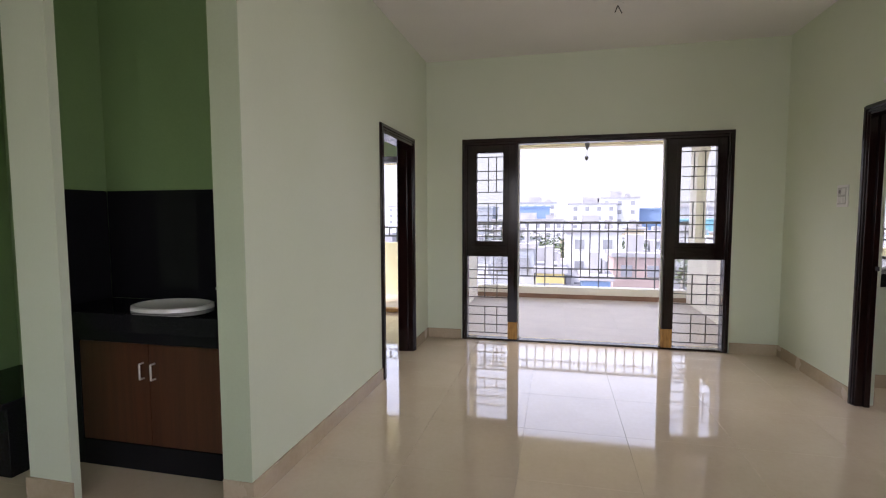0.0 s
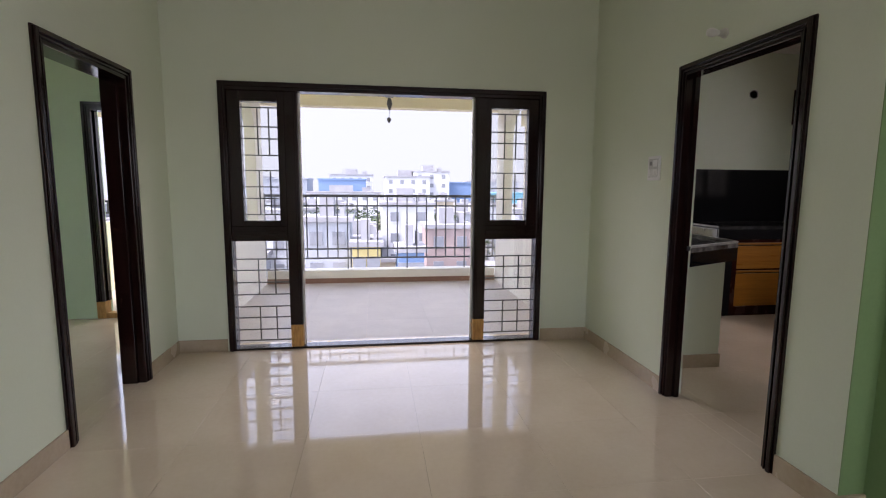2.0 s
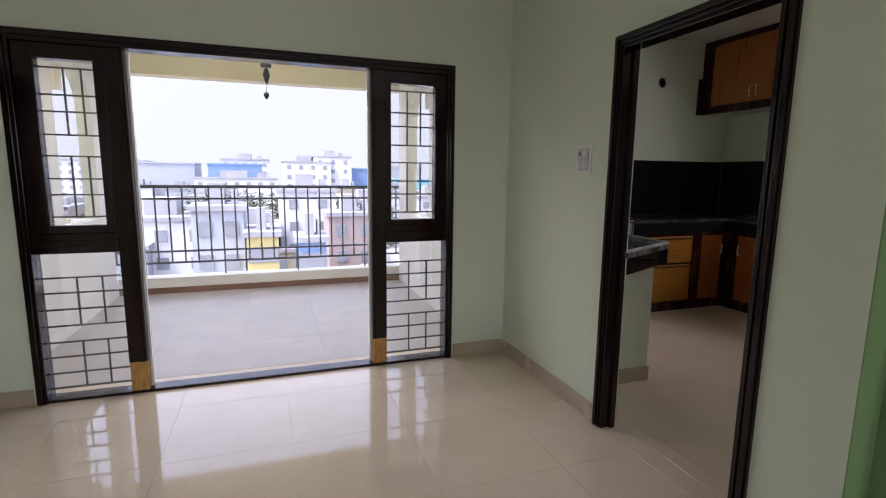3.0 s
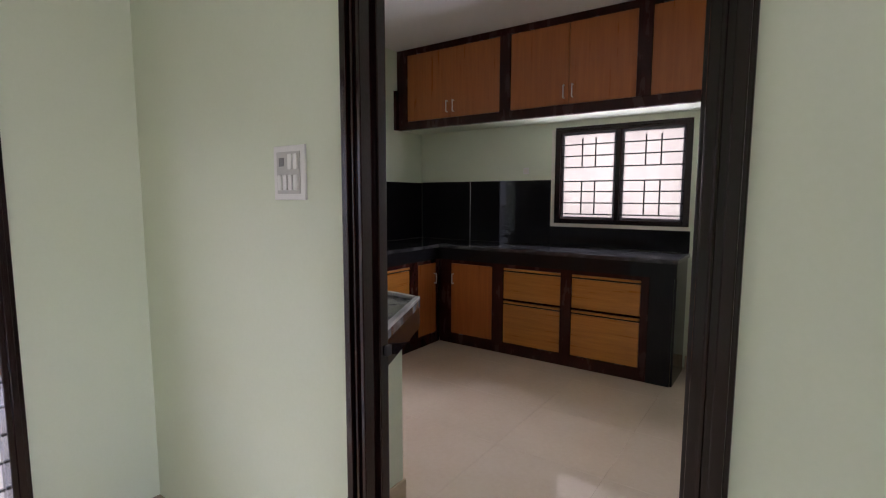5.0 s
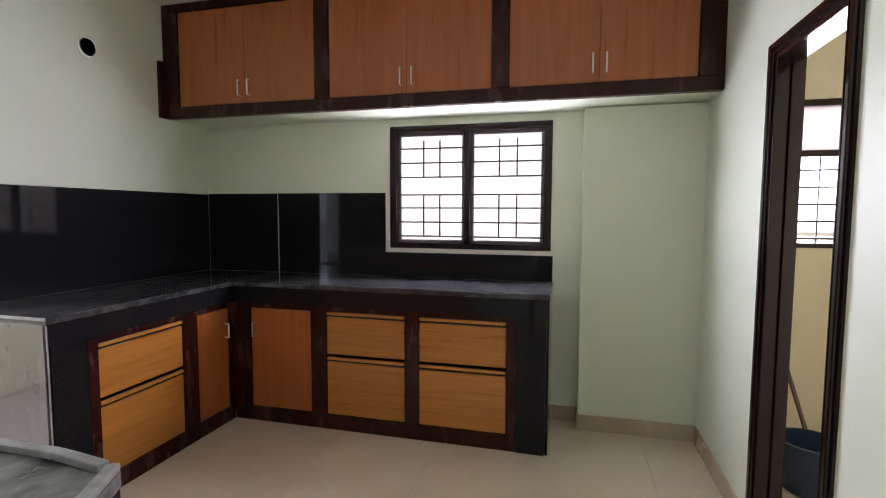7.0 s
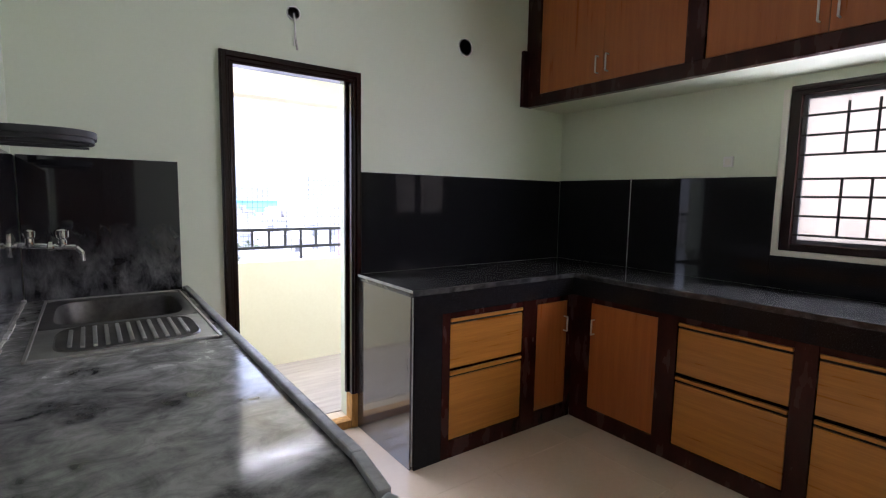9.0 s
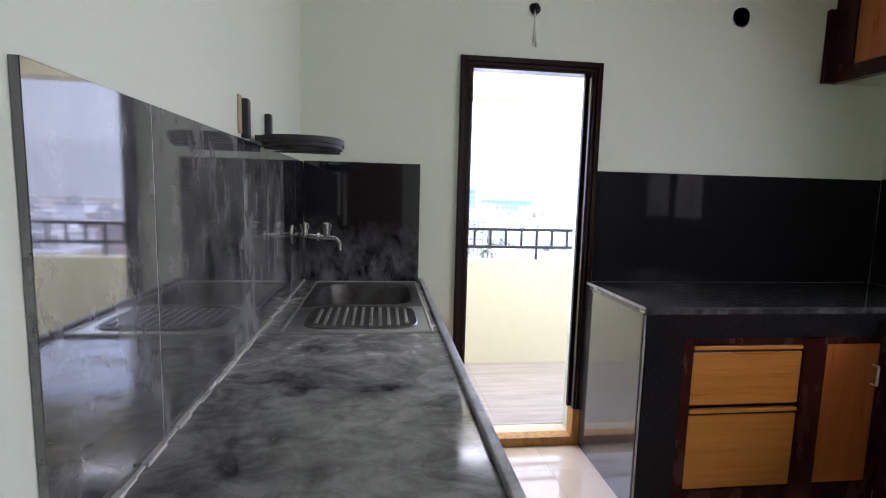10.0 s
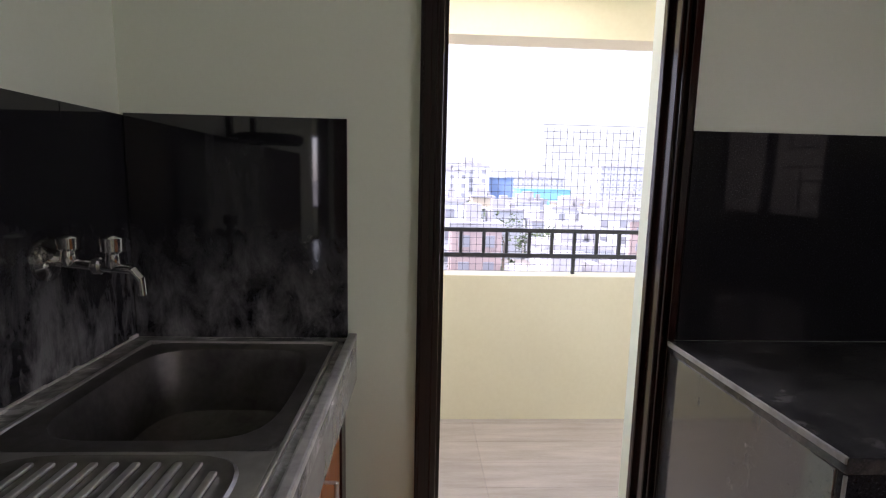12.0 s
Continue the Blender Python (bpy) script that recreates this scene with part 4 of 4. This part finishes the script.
for p, q in cells:
    ob = thing("loft_cupboard", (LF, (p + q) / 2, 2.13), "pair of orange teak loft cupboard doors", "cupboard", "loft cupboards")
    m = (p + q) / 2
    for a, b, s in ((p + 0.004, m - 0.0015, 1), (m + 0.0015, q - 0.004, -1)):
        d = part("door", boxes([(LF + 0.012, LF + 0.03, a, b, 2.134, 2.771)], 0.002), ORANGE, ob)
        handle(d, (LF + 0.012, b - 0.035 if s > 0 else a + 0.035, 2.235), out=(-1, 0, 0), length=0.10)

# ---- doors ----


def panel_leaf(name, x0, x1, y0, y1, label):
    """Six-panel door leaf in the plane of x."""
    ob = thing(name, (x0, (y0 + y1) / 2, 0.01), label, "door")
    w = x1 - x0
    st = 0.11
    zs = [(0.01, 0.20), (0.86, 1.00), (1.62, 1.72), (1.90, 1.975)]
    part("stile", boxes([(x0, x0 + st, y0, y1, 0.01, 1.975)], 0.003), DOORWOOD, ob)
    part("stile", boxes([(x1 - st, x1, y0, y1, 0.01, 1.975)], 0.003), DOORWOOD, ob)
    for a, b in zs:
        part("rail", boxes([(x0 + st, x1 - st, y0 + 0.001, y1 - 0.001, a, b)], 0.002), DOORWOOD, ob)
    part("muntin", boxes([(x0 + w / 2 - 0.045, x0 + w / 2 + 0.045, y0 + 0.001, y1 - 0.001, a, b) for a, b in ((0.20, 0.86), (1.0, 1.62), (1.72, 1.90))], 0.002), DOORWOOD, ob)
    for a, b in ((0.20, 0.86), (1.0, 1.62), (1.72, 1.90)):
        for p, q in ((x0 + st, x0 + w / 2 - 0.045), (x0 + w / 2 + 0.045, x1 - st)):
            part("panel", boxes([(p, q, y0 + 0.012, y1 - 0.012, a, b), (p + 0.03, q - 0.03, y0 + 0.005, y1 - 0.005, a + 0.03, b - 0.03)], 0.004), DOORWOOD, ob)
    return ob


kl = panel_leaf("door_leaf", 1.76, 2.47, 3.205, 3.24, "brown varnished six-panel kitchen door standing open")
kb = part("knob", lathe([(0.033, 0), (0.032, 0.006), (0.014, 0.012), (0.012, 0.03), (0.026, 0.042), (0.029, 0.056), (0.022, 0.07), (0.006, 0.073)], (2.415, 3.24, 0.93), "Y"), CHROME, kl, "polished steel round door knob", smooth=True)
part("latch_plate", boxes([(2.4695, 2.472, 3.212, 3.233, 0.87, 0.99)], 0.0008), CHROME, kl)
bl = panel_leaf("door_leaf", -2.60, -1.88, 3.85, 3.885, "dark brown panelled bedroom door standing open")

# utility clutter
bk = thing("bucket", (4.55, 2.5, 0), "dark blue plastic bucket on the utility floor", "bucket")
part("tub", lathe([(0.11, 0.0), (0.115, 0.004), (0.145, 0.25), (0.152, 0.252), (0.152, 0.262), (0.14, 0.262), (0.108, 0.012)], (4.55, 2.5, 0)), BLUEPL, bk, smooth=True)
part("bail", tubes([((4.402, 2.5, 0.25), (4.40, 2.5, 0.2), 0.004), ((4.40, 2.5, 0.2), (4.44, 2.38, 0.16), 0.004)]), CHROME, bk)
br = thing("broom", (4.95, 2.45, 0), "thin dark broom leaning on the utility wall", "broom")
part("stick", tubes([((4.72, 2.43, 0.16), (5.08, 2.52, 0.78), 0.012)]), DOORWOOD, br)
part("head", boxes([(4.64, 4.82, 2.36, 2.48, 0.0, 0.16)], 0.03), BLUEPL, br)

# ---- fittings ----
sw = thing("switch_plate", (EX, 4.386, 1.372), "white plastic switch plate with five switches and a socket", "switch plate")
part("plate", boxes([(EX - 0.009, EX, 4.316, 4.456, 1.372, 1.53)], 0.003), PLASTIC, sw)
part("inner_frame", boxes([(EX - 0.012, EX - 0.009, 4.334, 4.438, 1.39, 1.512)], 0.001), mat("grey_white_plastic", (0.50, 0.50, 0.47), (0.56, 0.56, 0.53), 0.4, bump=0.0), sw)
for i in range(4):
    part("rocker", boxes([(EX - 0.018, EX - 0.012, 4.34 + i * 0.024, 4.358 + i * 0.024, 1.40, 1.445)], 0.003), PLASTIC, sw)
for i in range(2):
    part("rocker", boxes([(EX - 0.018, EX - 0.012, 4.34 + i * 0.024, 4.358 + i * 0.024, 1.46, 1.505)], 0.003), PLASTIC, sw)
part("socket", boxes([(EX - 0.0135, EX - 0.012, 4.403, 4.426, 1.470, 1.495)], 0.0005), mat("grey_socket", (0.16, 0.16, 0.16), (0.24, 0.24, 0.24), 0.5, bump=0), sw, "dark grey socket face")

wl2 = thing("wall_lamp", (EX, 3.80, 2.12), "small white bulb holder above the kitchen door", "lamp")
part("base", lathe([(0.026, 0), (0.025, -0.012), (0.018, -0.02), (0.016, -0.04)], (EX, 3.80, 2.13), "X", 16), STEEL, wl2)
part("bulb", lathe([(0.012, 0.0), (0.018, -0.015), (0.024, -0.04), (0.018, -0.06), (0.004, -0.068)], (EX - 0.04, 3.80, 2.13), "X", 16), PLASTIC, wl2, smooth=True)
for x, z, r in ((2.992, 2.335, 0.032), (4.13, 2.372, 0.052)):
    ho = thing("wall_hole", (x, KY1, z), "round dark duct hole with a rough rim", "wall hole", "wall holes")
    # flat black disc on the wall paints the dark inside of the hole
    part("void", lathe([(r, 0), (r, -0.003)], (x, KY1, z), "Y"), BLACK, ho)
    part("rim", lathe([(r + 0.006, 0), (r + 0.005, -0.004), (r, -0.006), (r - 0.003, -0.003)], (x, KY1, z), "Y", 28), WHITE, ho)
wr = thing("loose_wire", (2.992, KY1 - 0.006, 2.3), "short loose white wire hanging from the wall hole", "wire")
part("strand", tubes([((2.992, 6.492, 2.33), (2.997, 6.49, 2.24), 0.004), ((2.997, 6.49, 2.24), (2.99, 6.49, 2.17), 0.004)], 8), PLASTIC, wr)
part("strand", tubes([((2.99, 6.492, 2.33), (3.0, 6.488, 2.2), 0.003), ((3.0, 6.488, 2.2), (3.005, 6.488, 2.15), 0.006)], 8), MORTAR, wr)
so = thing("wall_socket", (KX1, 5.24, 1.62), "small white wall socket above the splashback", "socket")
part("plate", boxes([(KX1 - 0.008, KX1, 5.22, 5.275, 1.60, 1.66)], 0.003), PLASTIC, so)
part("socket_face", boxes([(KX1 - 0.011, KX1 - 0.008, 5.232, 5.263, 1.612, 1.648)], 0.001), OFFWHITE, so)
fh = thing("fan_hook", (0.12, 4.28, H), "bare ceiling fan hook with loose wires", "hook")
part("rose", lathe([(0.045, H), (0.045, H - 0.006), (0.02, H - 0.012)], (0.12, 4.28, 0)), WHITE, fh)
part("wire", tubes([((0.12, 4.28, H - 0.01), (0.15, 4.28, H - 0.07), 0.004), ((0.12, 4.28, H - 0.01), (0.10, 4.28, H - 0.06), 0.004)]), IRON, fh)

# ---- basin alcove ----
ba = thing("basin_counter", (-2.18, 2.36, 0), "black granite basin counter in the alcove", "counter")
part("worktop", boxes([(-2.859, WX - 0.151, 2.22, 2.587, 0.82, 0.85), (-2.859, WX - 0.13, 2.19, 2.22, 0.76, 0.85)], 0.004), GRANITE, ba)
part("splash", boxes([(-2.846, WX - 0.151, 2.588, 2.599, 0.85, 1.47)], 0.001), GRANITE, ba)
part("splash", boxes([(-2.859, -2.847, 2.23, 2.587, 0.85, 1.47)], 0.001), GRANITE, ba)
part("face_frame", boxes([(-2.77, -1.90, 2.30, 2.33, 0.0, 0.135), (-2.77, -1.90, 2.30, 2.33, 0.675, 0.759), (-1.90, WX - 0.151, 2.28, 2.33, 0.0, 0.759), (-2.859, -2.77, 2.30, 2.33, 0.0, 0.759)], 0.002), GRANITE, ba)
bcab = thing("vanity_cabinet", (-2.33, 2.32, 0.12), "brown wooden two-door vanity cabinet under the basin", "cabinet")
for a, b, h in ((-2.768, -2.337, -2.368), (-2.333, -1.902, -2.300)):
    d = part("door", boxes([(a, b, 2.305, 2.325, 0.139, 0.672)], 0.002), mat("dark_brown_laminate", (0.055, 0.020, 0.009), (0.10, 0.036, 0.016), 0.4, stretch=(9, 9, 0.5)), bcab)
    handle(d, (h, 2.305, 0.535), out=(0, -1, 0), length=0.08)
bs = thing("wash_basin", (-2.255, 2.395, 0.85), "oval white porcelain wash basin set in the counter", "basin")
part("bowl", loft([round_rect(-2.255, 2.395, 0.851, 0.215, 0.165, 2), round_rect(-2.255, 2.395, 0.868, 0.212, 0.163, 2), round_rect(-2.255, 2.395, 0.872, 0.20, 0.15, 2), round_rect(-2.255, 2.395, 0.862, 0.18, 0.13, 2), round_rect(-2.255, 2.395, 0.854, 0.10, 0.07, 2)]), PORCELAIN, bs, smooth=True)
bt = thing("basin_tap", (-1.99, 2.53, 0.85), "chrome pillar tap on the basin counter", "tap")
part("body", lathe([(0.022, 0.85), (0.018, 0.86), (0.012, 0.88), (0.011, 0.97), (0.016, 0.98), (0.004, 0.995)], (-1.99, 2.53, 0), seg=14), CHROME, bt, smooth=True)
part("spout", tubes([((-1.99, 2.53, 0.95), (-2.04, 2.48, 0.97), 0.008), ((-2.04, 2.48, 0.97), (-2.05, 2.47, 0.94), 0.008)]), CHROME, bt)
lg = thing("stone_ledge", (-3.0, 2.3, 0), "low black granite ledge beside the alcove wall", "ledge")
part("top", boxes([(-3.59, -2.982, 2.06, 2.599, 0.36, 0.395)], 0.004), GRANITE, lg)
part("base", boxes([(-3.59, -2.99, 2.09, 2.599, 0.0, 0.36)], 0.002), GRANITE, lg)

# ---- city beyond the balconies ----
GZ = -17.0
GROUND = mat("dusty_city_ground", (0.14, 0.13, 0.12), (0.22, 0.21, 0.19), 0.9, scale=0.03, grain=1.0)
structure("ground", boxes([(-2500, 2500, 12, 3500, GZ - 1, GZ), (-2500, 2500, -2500, 12, GZ - 1, GZ)]), GROUND, "hazy dusty city ground reaching the horizon", "ground")
CITY = {k: mat("city_" + k, tuple(c * 0.92 for c in v), v, 0.8, scale=0.3, grain=4, bump=0) for k, v in {
    "white": (0.50, 0.51, 0.53), "grey": (0.32, 0.34, 0.37), "cream": (0.38, 0.33, 0.24), "blue": (0.15, 0.23, 0.38), "cyan": (0.14, 0.34, 0.42), "pink": (0.32, 0.25, 0.23), "yellow": (0.48, 0.40, 0.17)}.items()}
WINDARK = mat("city_window", (0.17, 0.18, 0.20), (0.24, 0.25, 0.27), 0.3, scale=0.5, bump=0)
ROOFM = mat("city_roof", (0.22, 0.22, 0.23), (0.32, 0.32, 0.33), 0.9, scale=0.3, bump=0)


def building(x, y, w, d, h, colour, label, floors=None, windows=True, name="apartment_building", gable=False):
    ob = thing(name, (x, y, GZ), label, "building", "city buildings")
    top = GZ + h
    part("wall", boxes([(x - w / 2, x + w / 2, y - d / 2, y + d / 2, GZ, top)]), CITY[colour], ob)
    part("roof", boxes([(x - w / 2 - 0.3, x + w / 2 + 0.3, y - d / 2 - 0.3, y + d / 2 + 0.3, top, top + 0.5)] + ([] if gable else [(x - w * 0.2, x + w * 0.12, y - d * 0.2, y + d * 0.2, top + 0.5, top + 2.6), (x + w * 0.25, x + w * 0.36, y - 1, y + 1, top + 0.5, top + 1.9)])), CITY[colour] if gable else ROOFM, ob)
    if windows:
        n = floors or max(2, int(h / 3.2))
        c = max(2, int(w / 3.4))
        proto = None
        for f in range(n):
            z = top - 2.4 - f * 3.2
            if z < GZ + 0.5:
                break
            for i in range(c):
                px = x - w / 2 + (i + 0.5) * w / c
                if proto is None:
                    proto = mesh_from("window", boxes([(-0.65, 0.65, -0.12, 0.12, 0, 1.4)]), WINDARK)
                o = new("window", proto)
                o.parent, o.location = ob, (px - x, -d / 2, z - GZ)
    return ob


# landmark blocks on the skyline, then nearer houses
building(12, 190, 16, 20, 21.5, "white", "long white office block with rows of windows", 5)
building(21, 192, 13, 20, 23.5, "white", "taller white office block on the skyline", 6)
building(-11, 186, 16, 18, 20.3, "blue", "blue metal-clad shed with a low roof", windows=False, name="shed", gable=True)
building(-9, 214, 17, 16, 22.5, "white", "white flat-roofed block behind the blue shed", 3)
building(-10, 172, 24, 8, 15.9, "white", "long low white house in front of the shed", 4, name="house")
building(-36, 195, 24, 18, 20.5, "grey", "grey low industrial shed", windows=False, name="shed", gable=True)
building(33, 200, 10, 16, 19.5, "blue", "blue roofed industrial shed", windows=False, name="shed", gable=True)
building(72, 285, 28, 20, 14.5, "cyan", "cyan metal roofed long shed far off", windows=False, name="shed", gable=True)
building(132, 330, 28, 24, 29.5, "grey", "tall grey hazy tower block", 8)
building(90, 380, 40, 20, 22, "grey", "long grey hazy block far off", 4)
building(-70, 260, 36, 22, 22, "white", "white apartment block in the haze", 5)
# Emissive sheet imitates bright haze and covers the dark band at the horizon
haze = bpy.data.materials.new("glowing_haze")
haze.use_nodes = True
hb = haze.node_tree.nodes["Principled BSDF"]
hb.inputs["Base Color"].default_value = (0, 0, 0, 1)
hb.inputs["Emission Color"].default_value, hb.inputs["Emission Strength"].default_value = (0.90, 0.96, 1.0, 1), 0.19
structure("backdrop", boxes([(-1500, 1500, 700, 702, GZ, 190)]), haze, "plain glowing sheet painted as pale distant haze", "backdrop")
random.seed(11)
kinds = ["white", "white", "grey", "cream", "white", "pink", "white", "grey"]
for i in range(86):
    y = 34 + 150 * (i / 86) ** 0.9
    x = random.uniform(-0.55, 0.85) * y
    h = random.uniform(5.5, 11.5) + min(4, y / 60)
    w = random.uniform(6, 12)
    k = random.choice(kinds)
    if y < 75 and abs(x) < 11:
        continue
    building(x, y, w, random.uniform(6, 10), h, k, {"white": "small white flat-roofed house", "grey": "small grey concrete house", "cream": "small cream painted house", "pink": "small faded pink house"}[k], windows=y < 120, name="house")
building(3.5, 52, 2.6, 5, 11.8, "blue", "small bright blue painted house", name="house")
building(-0.9, 53, 2.8, 5, 12.3, "yellow", "yellow painted house beside the blue one", name="house")
building(-4.9, 56, 4.6, 6, 14.6, "grey", "tall narrow grey concrete house", name="house")
building(5.0, 80, 8, 8, 15.4, "white", "white flat-roofed house of four storeys", name="house")
building(9.5, 66, 6, 6, 13.0, "pink", "faded pink house of three storeys", name="house")
LEAF = mat("hazy_foliage", (0.05, 0.075, 0.035), (0.10, 0.13, 0.07), 0.8, scale=1.2, grain=5)
BARK = mat("bark", (0.08, 0.06, 0.045), (0.14, 0.11, 0.08), 0.9)
random.seed(5)


def tree(x, y, h):
    ob = thing("tree", (x, y, GZ), "hazy dark green broad-leaved tree between houses", "tree", "city trees")
    part("trunk", tubes([((x, y, GZ), (x + 0.2, y, GZ + h * 0.5), 0.28, 0.16), ((x + 0.2, y, GZ + h * 0.5), (x + 1.2, y + 0.3, GZ + h * 0.75), 0.12, 0.05), ((x + 0.2, y, GZ + h * 0.5), (x - 1.1, y, GZ + h * 0.78), 0.12, 0.05)], 6), BARK, ob)
    bm = bmesh.new()
    for _ in range(260):
        v = Vector((random.gauss(0, 1), random.gauss(0, 1), random.gauss(0, 0.7)))
        v = v.normalized() * random.uniform(0.4, 1.0) ** 0.5
        c = Vector((x, y, GZ + h * 0.72)) + Vector((v.x * h * 0.36, v.y * h * 0.36, v.z * h * 0.3))
        r = random.uniform(0.25, 0.6)
        a = [Vector((random.uniform(-1, 1), random.uniform(-1, 1), random.uniform(-0.6, 0.6))) * r for _ in range(4)]
        vs = [bm.verts.new(c + q) for q in a]
        bm.faces.new(vs[:3])
        bm.faces.new((vs[1], vs[3], vs[2]))
        bm.faces.new((vs[0], vs[2], vs[3]))
    part("crown", bm, LEAF, ob)


for i in range(16):
    tree(-16 + i * 2.3 + random.uniform(-0.8, 0.8), random.uniform(92, 135), random.uniform(12.5, 15))
for i in range(34):
    y = random.uniform(70, 180)
    tree(random.uniform(-0.5, 0.8) * y, y, random.uniform(7, 11))
# neighbouring house beyond the kitchen window
nb = thing("neighbour_house", (8.6, 3.5, GZ), "pale cream neighbouring apartment wall", "building")
part("wall", boxes([(8.2, 9.2, -4, 7.2, GZ, 1.2)]), CITY["cream"], nb)
part("roof", boxes([(8.1, 9.3, -4.1, 7.3, 1.2, 1.35)]), ROOFM, nb)

# ---- floor pieces ----


def tiles(parent, x0, x1, y0, y1, ox, oy, size, top, material, skip=lambda x, y: False, sy=None):
    """Single floor tiles with open joints, cut at the edges of the area."""
    sy = sy or size
    made = {}
    g = 0.0005
    i0, i1 = math.floor((x0 - ox) / size), math.ceil((x1 - ox) / size)
    j0, j1 = math.floor((y0 - oy) / sy), math.ceil((y1 - oy) / sy)
    for i in range(i0, i1):
        for j in range(j0, j1):
            a, b = max(x0, ox + i * size) + g, min(x1, ox + (i + 1) * size) - g
            c, d = max(y0, oy + j * sy) + g, min(y1, oy + (j + 1) * sy) - g
            if b - a < 0.01 or d - c < 0.01 or skip((a + b) / 2, (c + d) / 2):
                continue
            key = (round(b - a, 4), round(d - c, 4))
            if key not in made:
                w, h = key
                made[key] = mesh_from("tile", loft([[(s * (w / 2 - e), t * (h / 2 - e), z) for s, t in ((-1, -1), (1, -1), (1, 1), (-1, 1))] for e, z in ((0, -0.006), (0, -0.0004), (0.0004, 0))]), material)
            o = new("tile", made[key])
            o.parent = parent
            o.location = ((a + b) / 2 - parent.location.x, (c + d) / 2 - parent.location.y, top)


FO = (-0.49, 0.25)
tiles(floor, WX, EX, -0.6, 5.335, *FO, 0.6, 0.0, TILE)
tiles(floor, KX0, KX1, KY0, KY1, *FO, 0.6, 0.0, TILE)
tiles(floor, EX, KX0, 3.19, 4.16, *FO, 0.6, 0.0, TILE)
tiles(floor, WX - 0.15, WX, 3.89, 4.82, *FO, 0.6, 0.0, TILE)
tiles(floor, -3.6, WX, -0.6, 2.6, *FO, 0.6, 0.0, TILE)
tiles(floor, -3.2, WX - 0.15, 3.2, 6.5, *FO, 0.6, 0.0, TILE)
tiles(floor, EX, 3.1, -0.6, 2.85, *FO, 0.6, 0.0, TILE)
tiles(floor, 3.25, 4.04, 2.85, 2.93, *FO, 0.6, 0.0, TILE)
rest = boxes([(-3.6, 3.1, -2.6, -0.602, -0.006, 0), (-4.45, -3.202, 2.75, 6.5, -0.006, 0), (-3.202, WX - 0.15, 2.75, 3.198, -0.006, 0), (3.35, 5.1, 1.4, 2.85, -0.006, 0), (-1.222, 1.234, 5.336, 5.54, -0.006, -0.0005), (2.68, 3.32, 6.5, 6.75, -0.006, 0), (-2.8, -2.0, 6.5, 6.75, -0.006, 0)])
part("tile_bed", rest, TILE, floor)
bf = bpy.data.objects["balcony_slab"]
tiles(bf, -1.75, 1.75, 5.546, 8.1, -0.2, 5.55, 0.6, -0.002, GREYTILE)
tiles(bf, 1.95, 4.6, 6.76, 7.85, 2.05, 6.8, 0.9, -0.002, WOODTILE, sy=0.2)
tiles(bf, -3.6, -1.95, 6.76, 7.95, -3.5, 6.8, 0.9, -0.002, WOODTILE, sy=0.2)
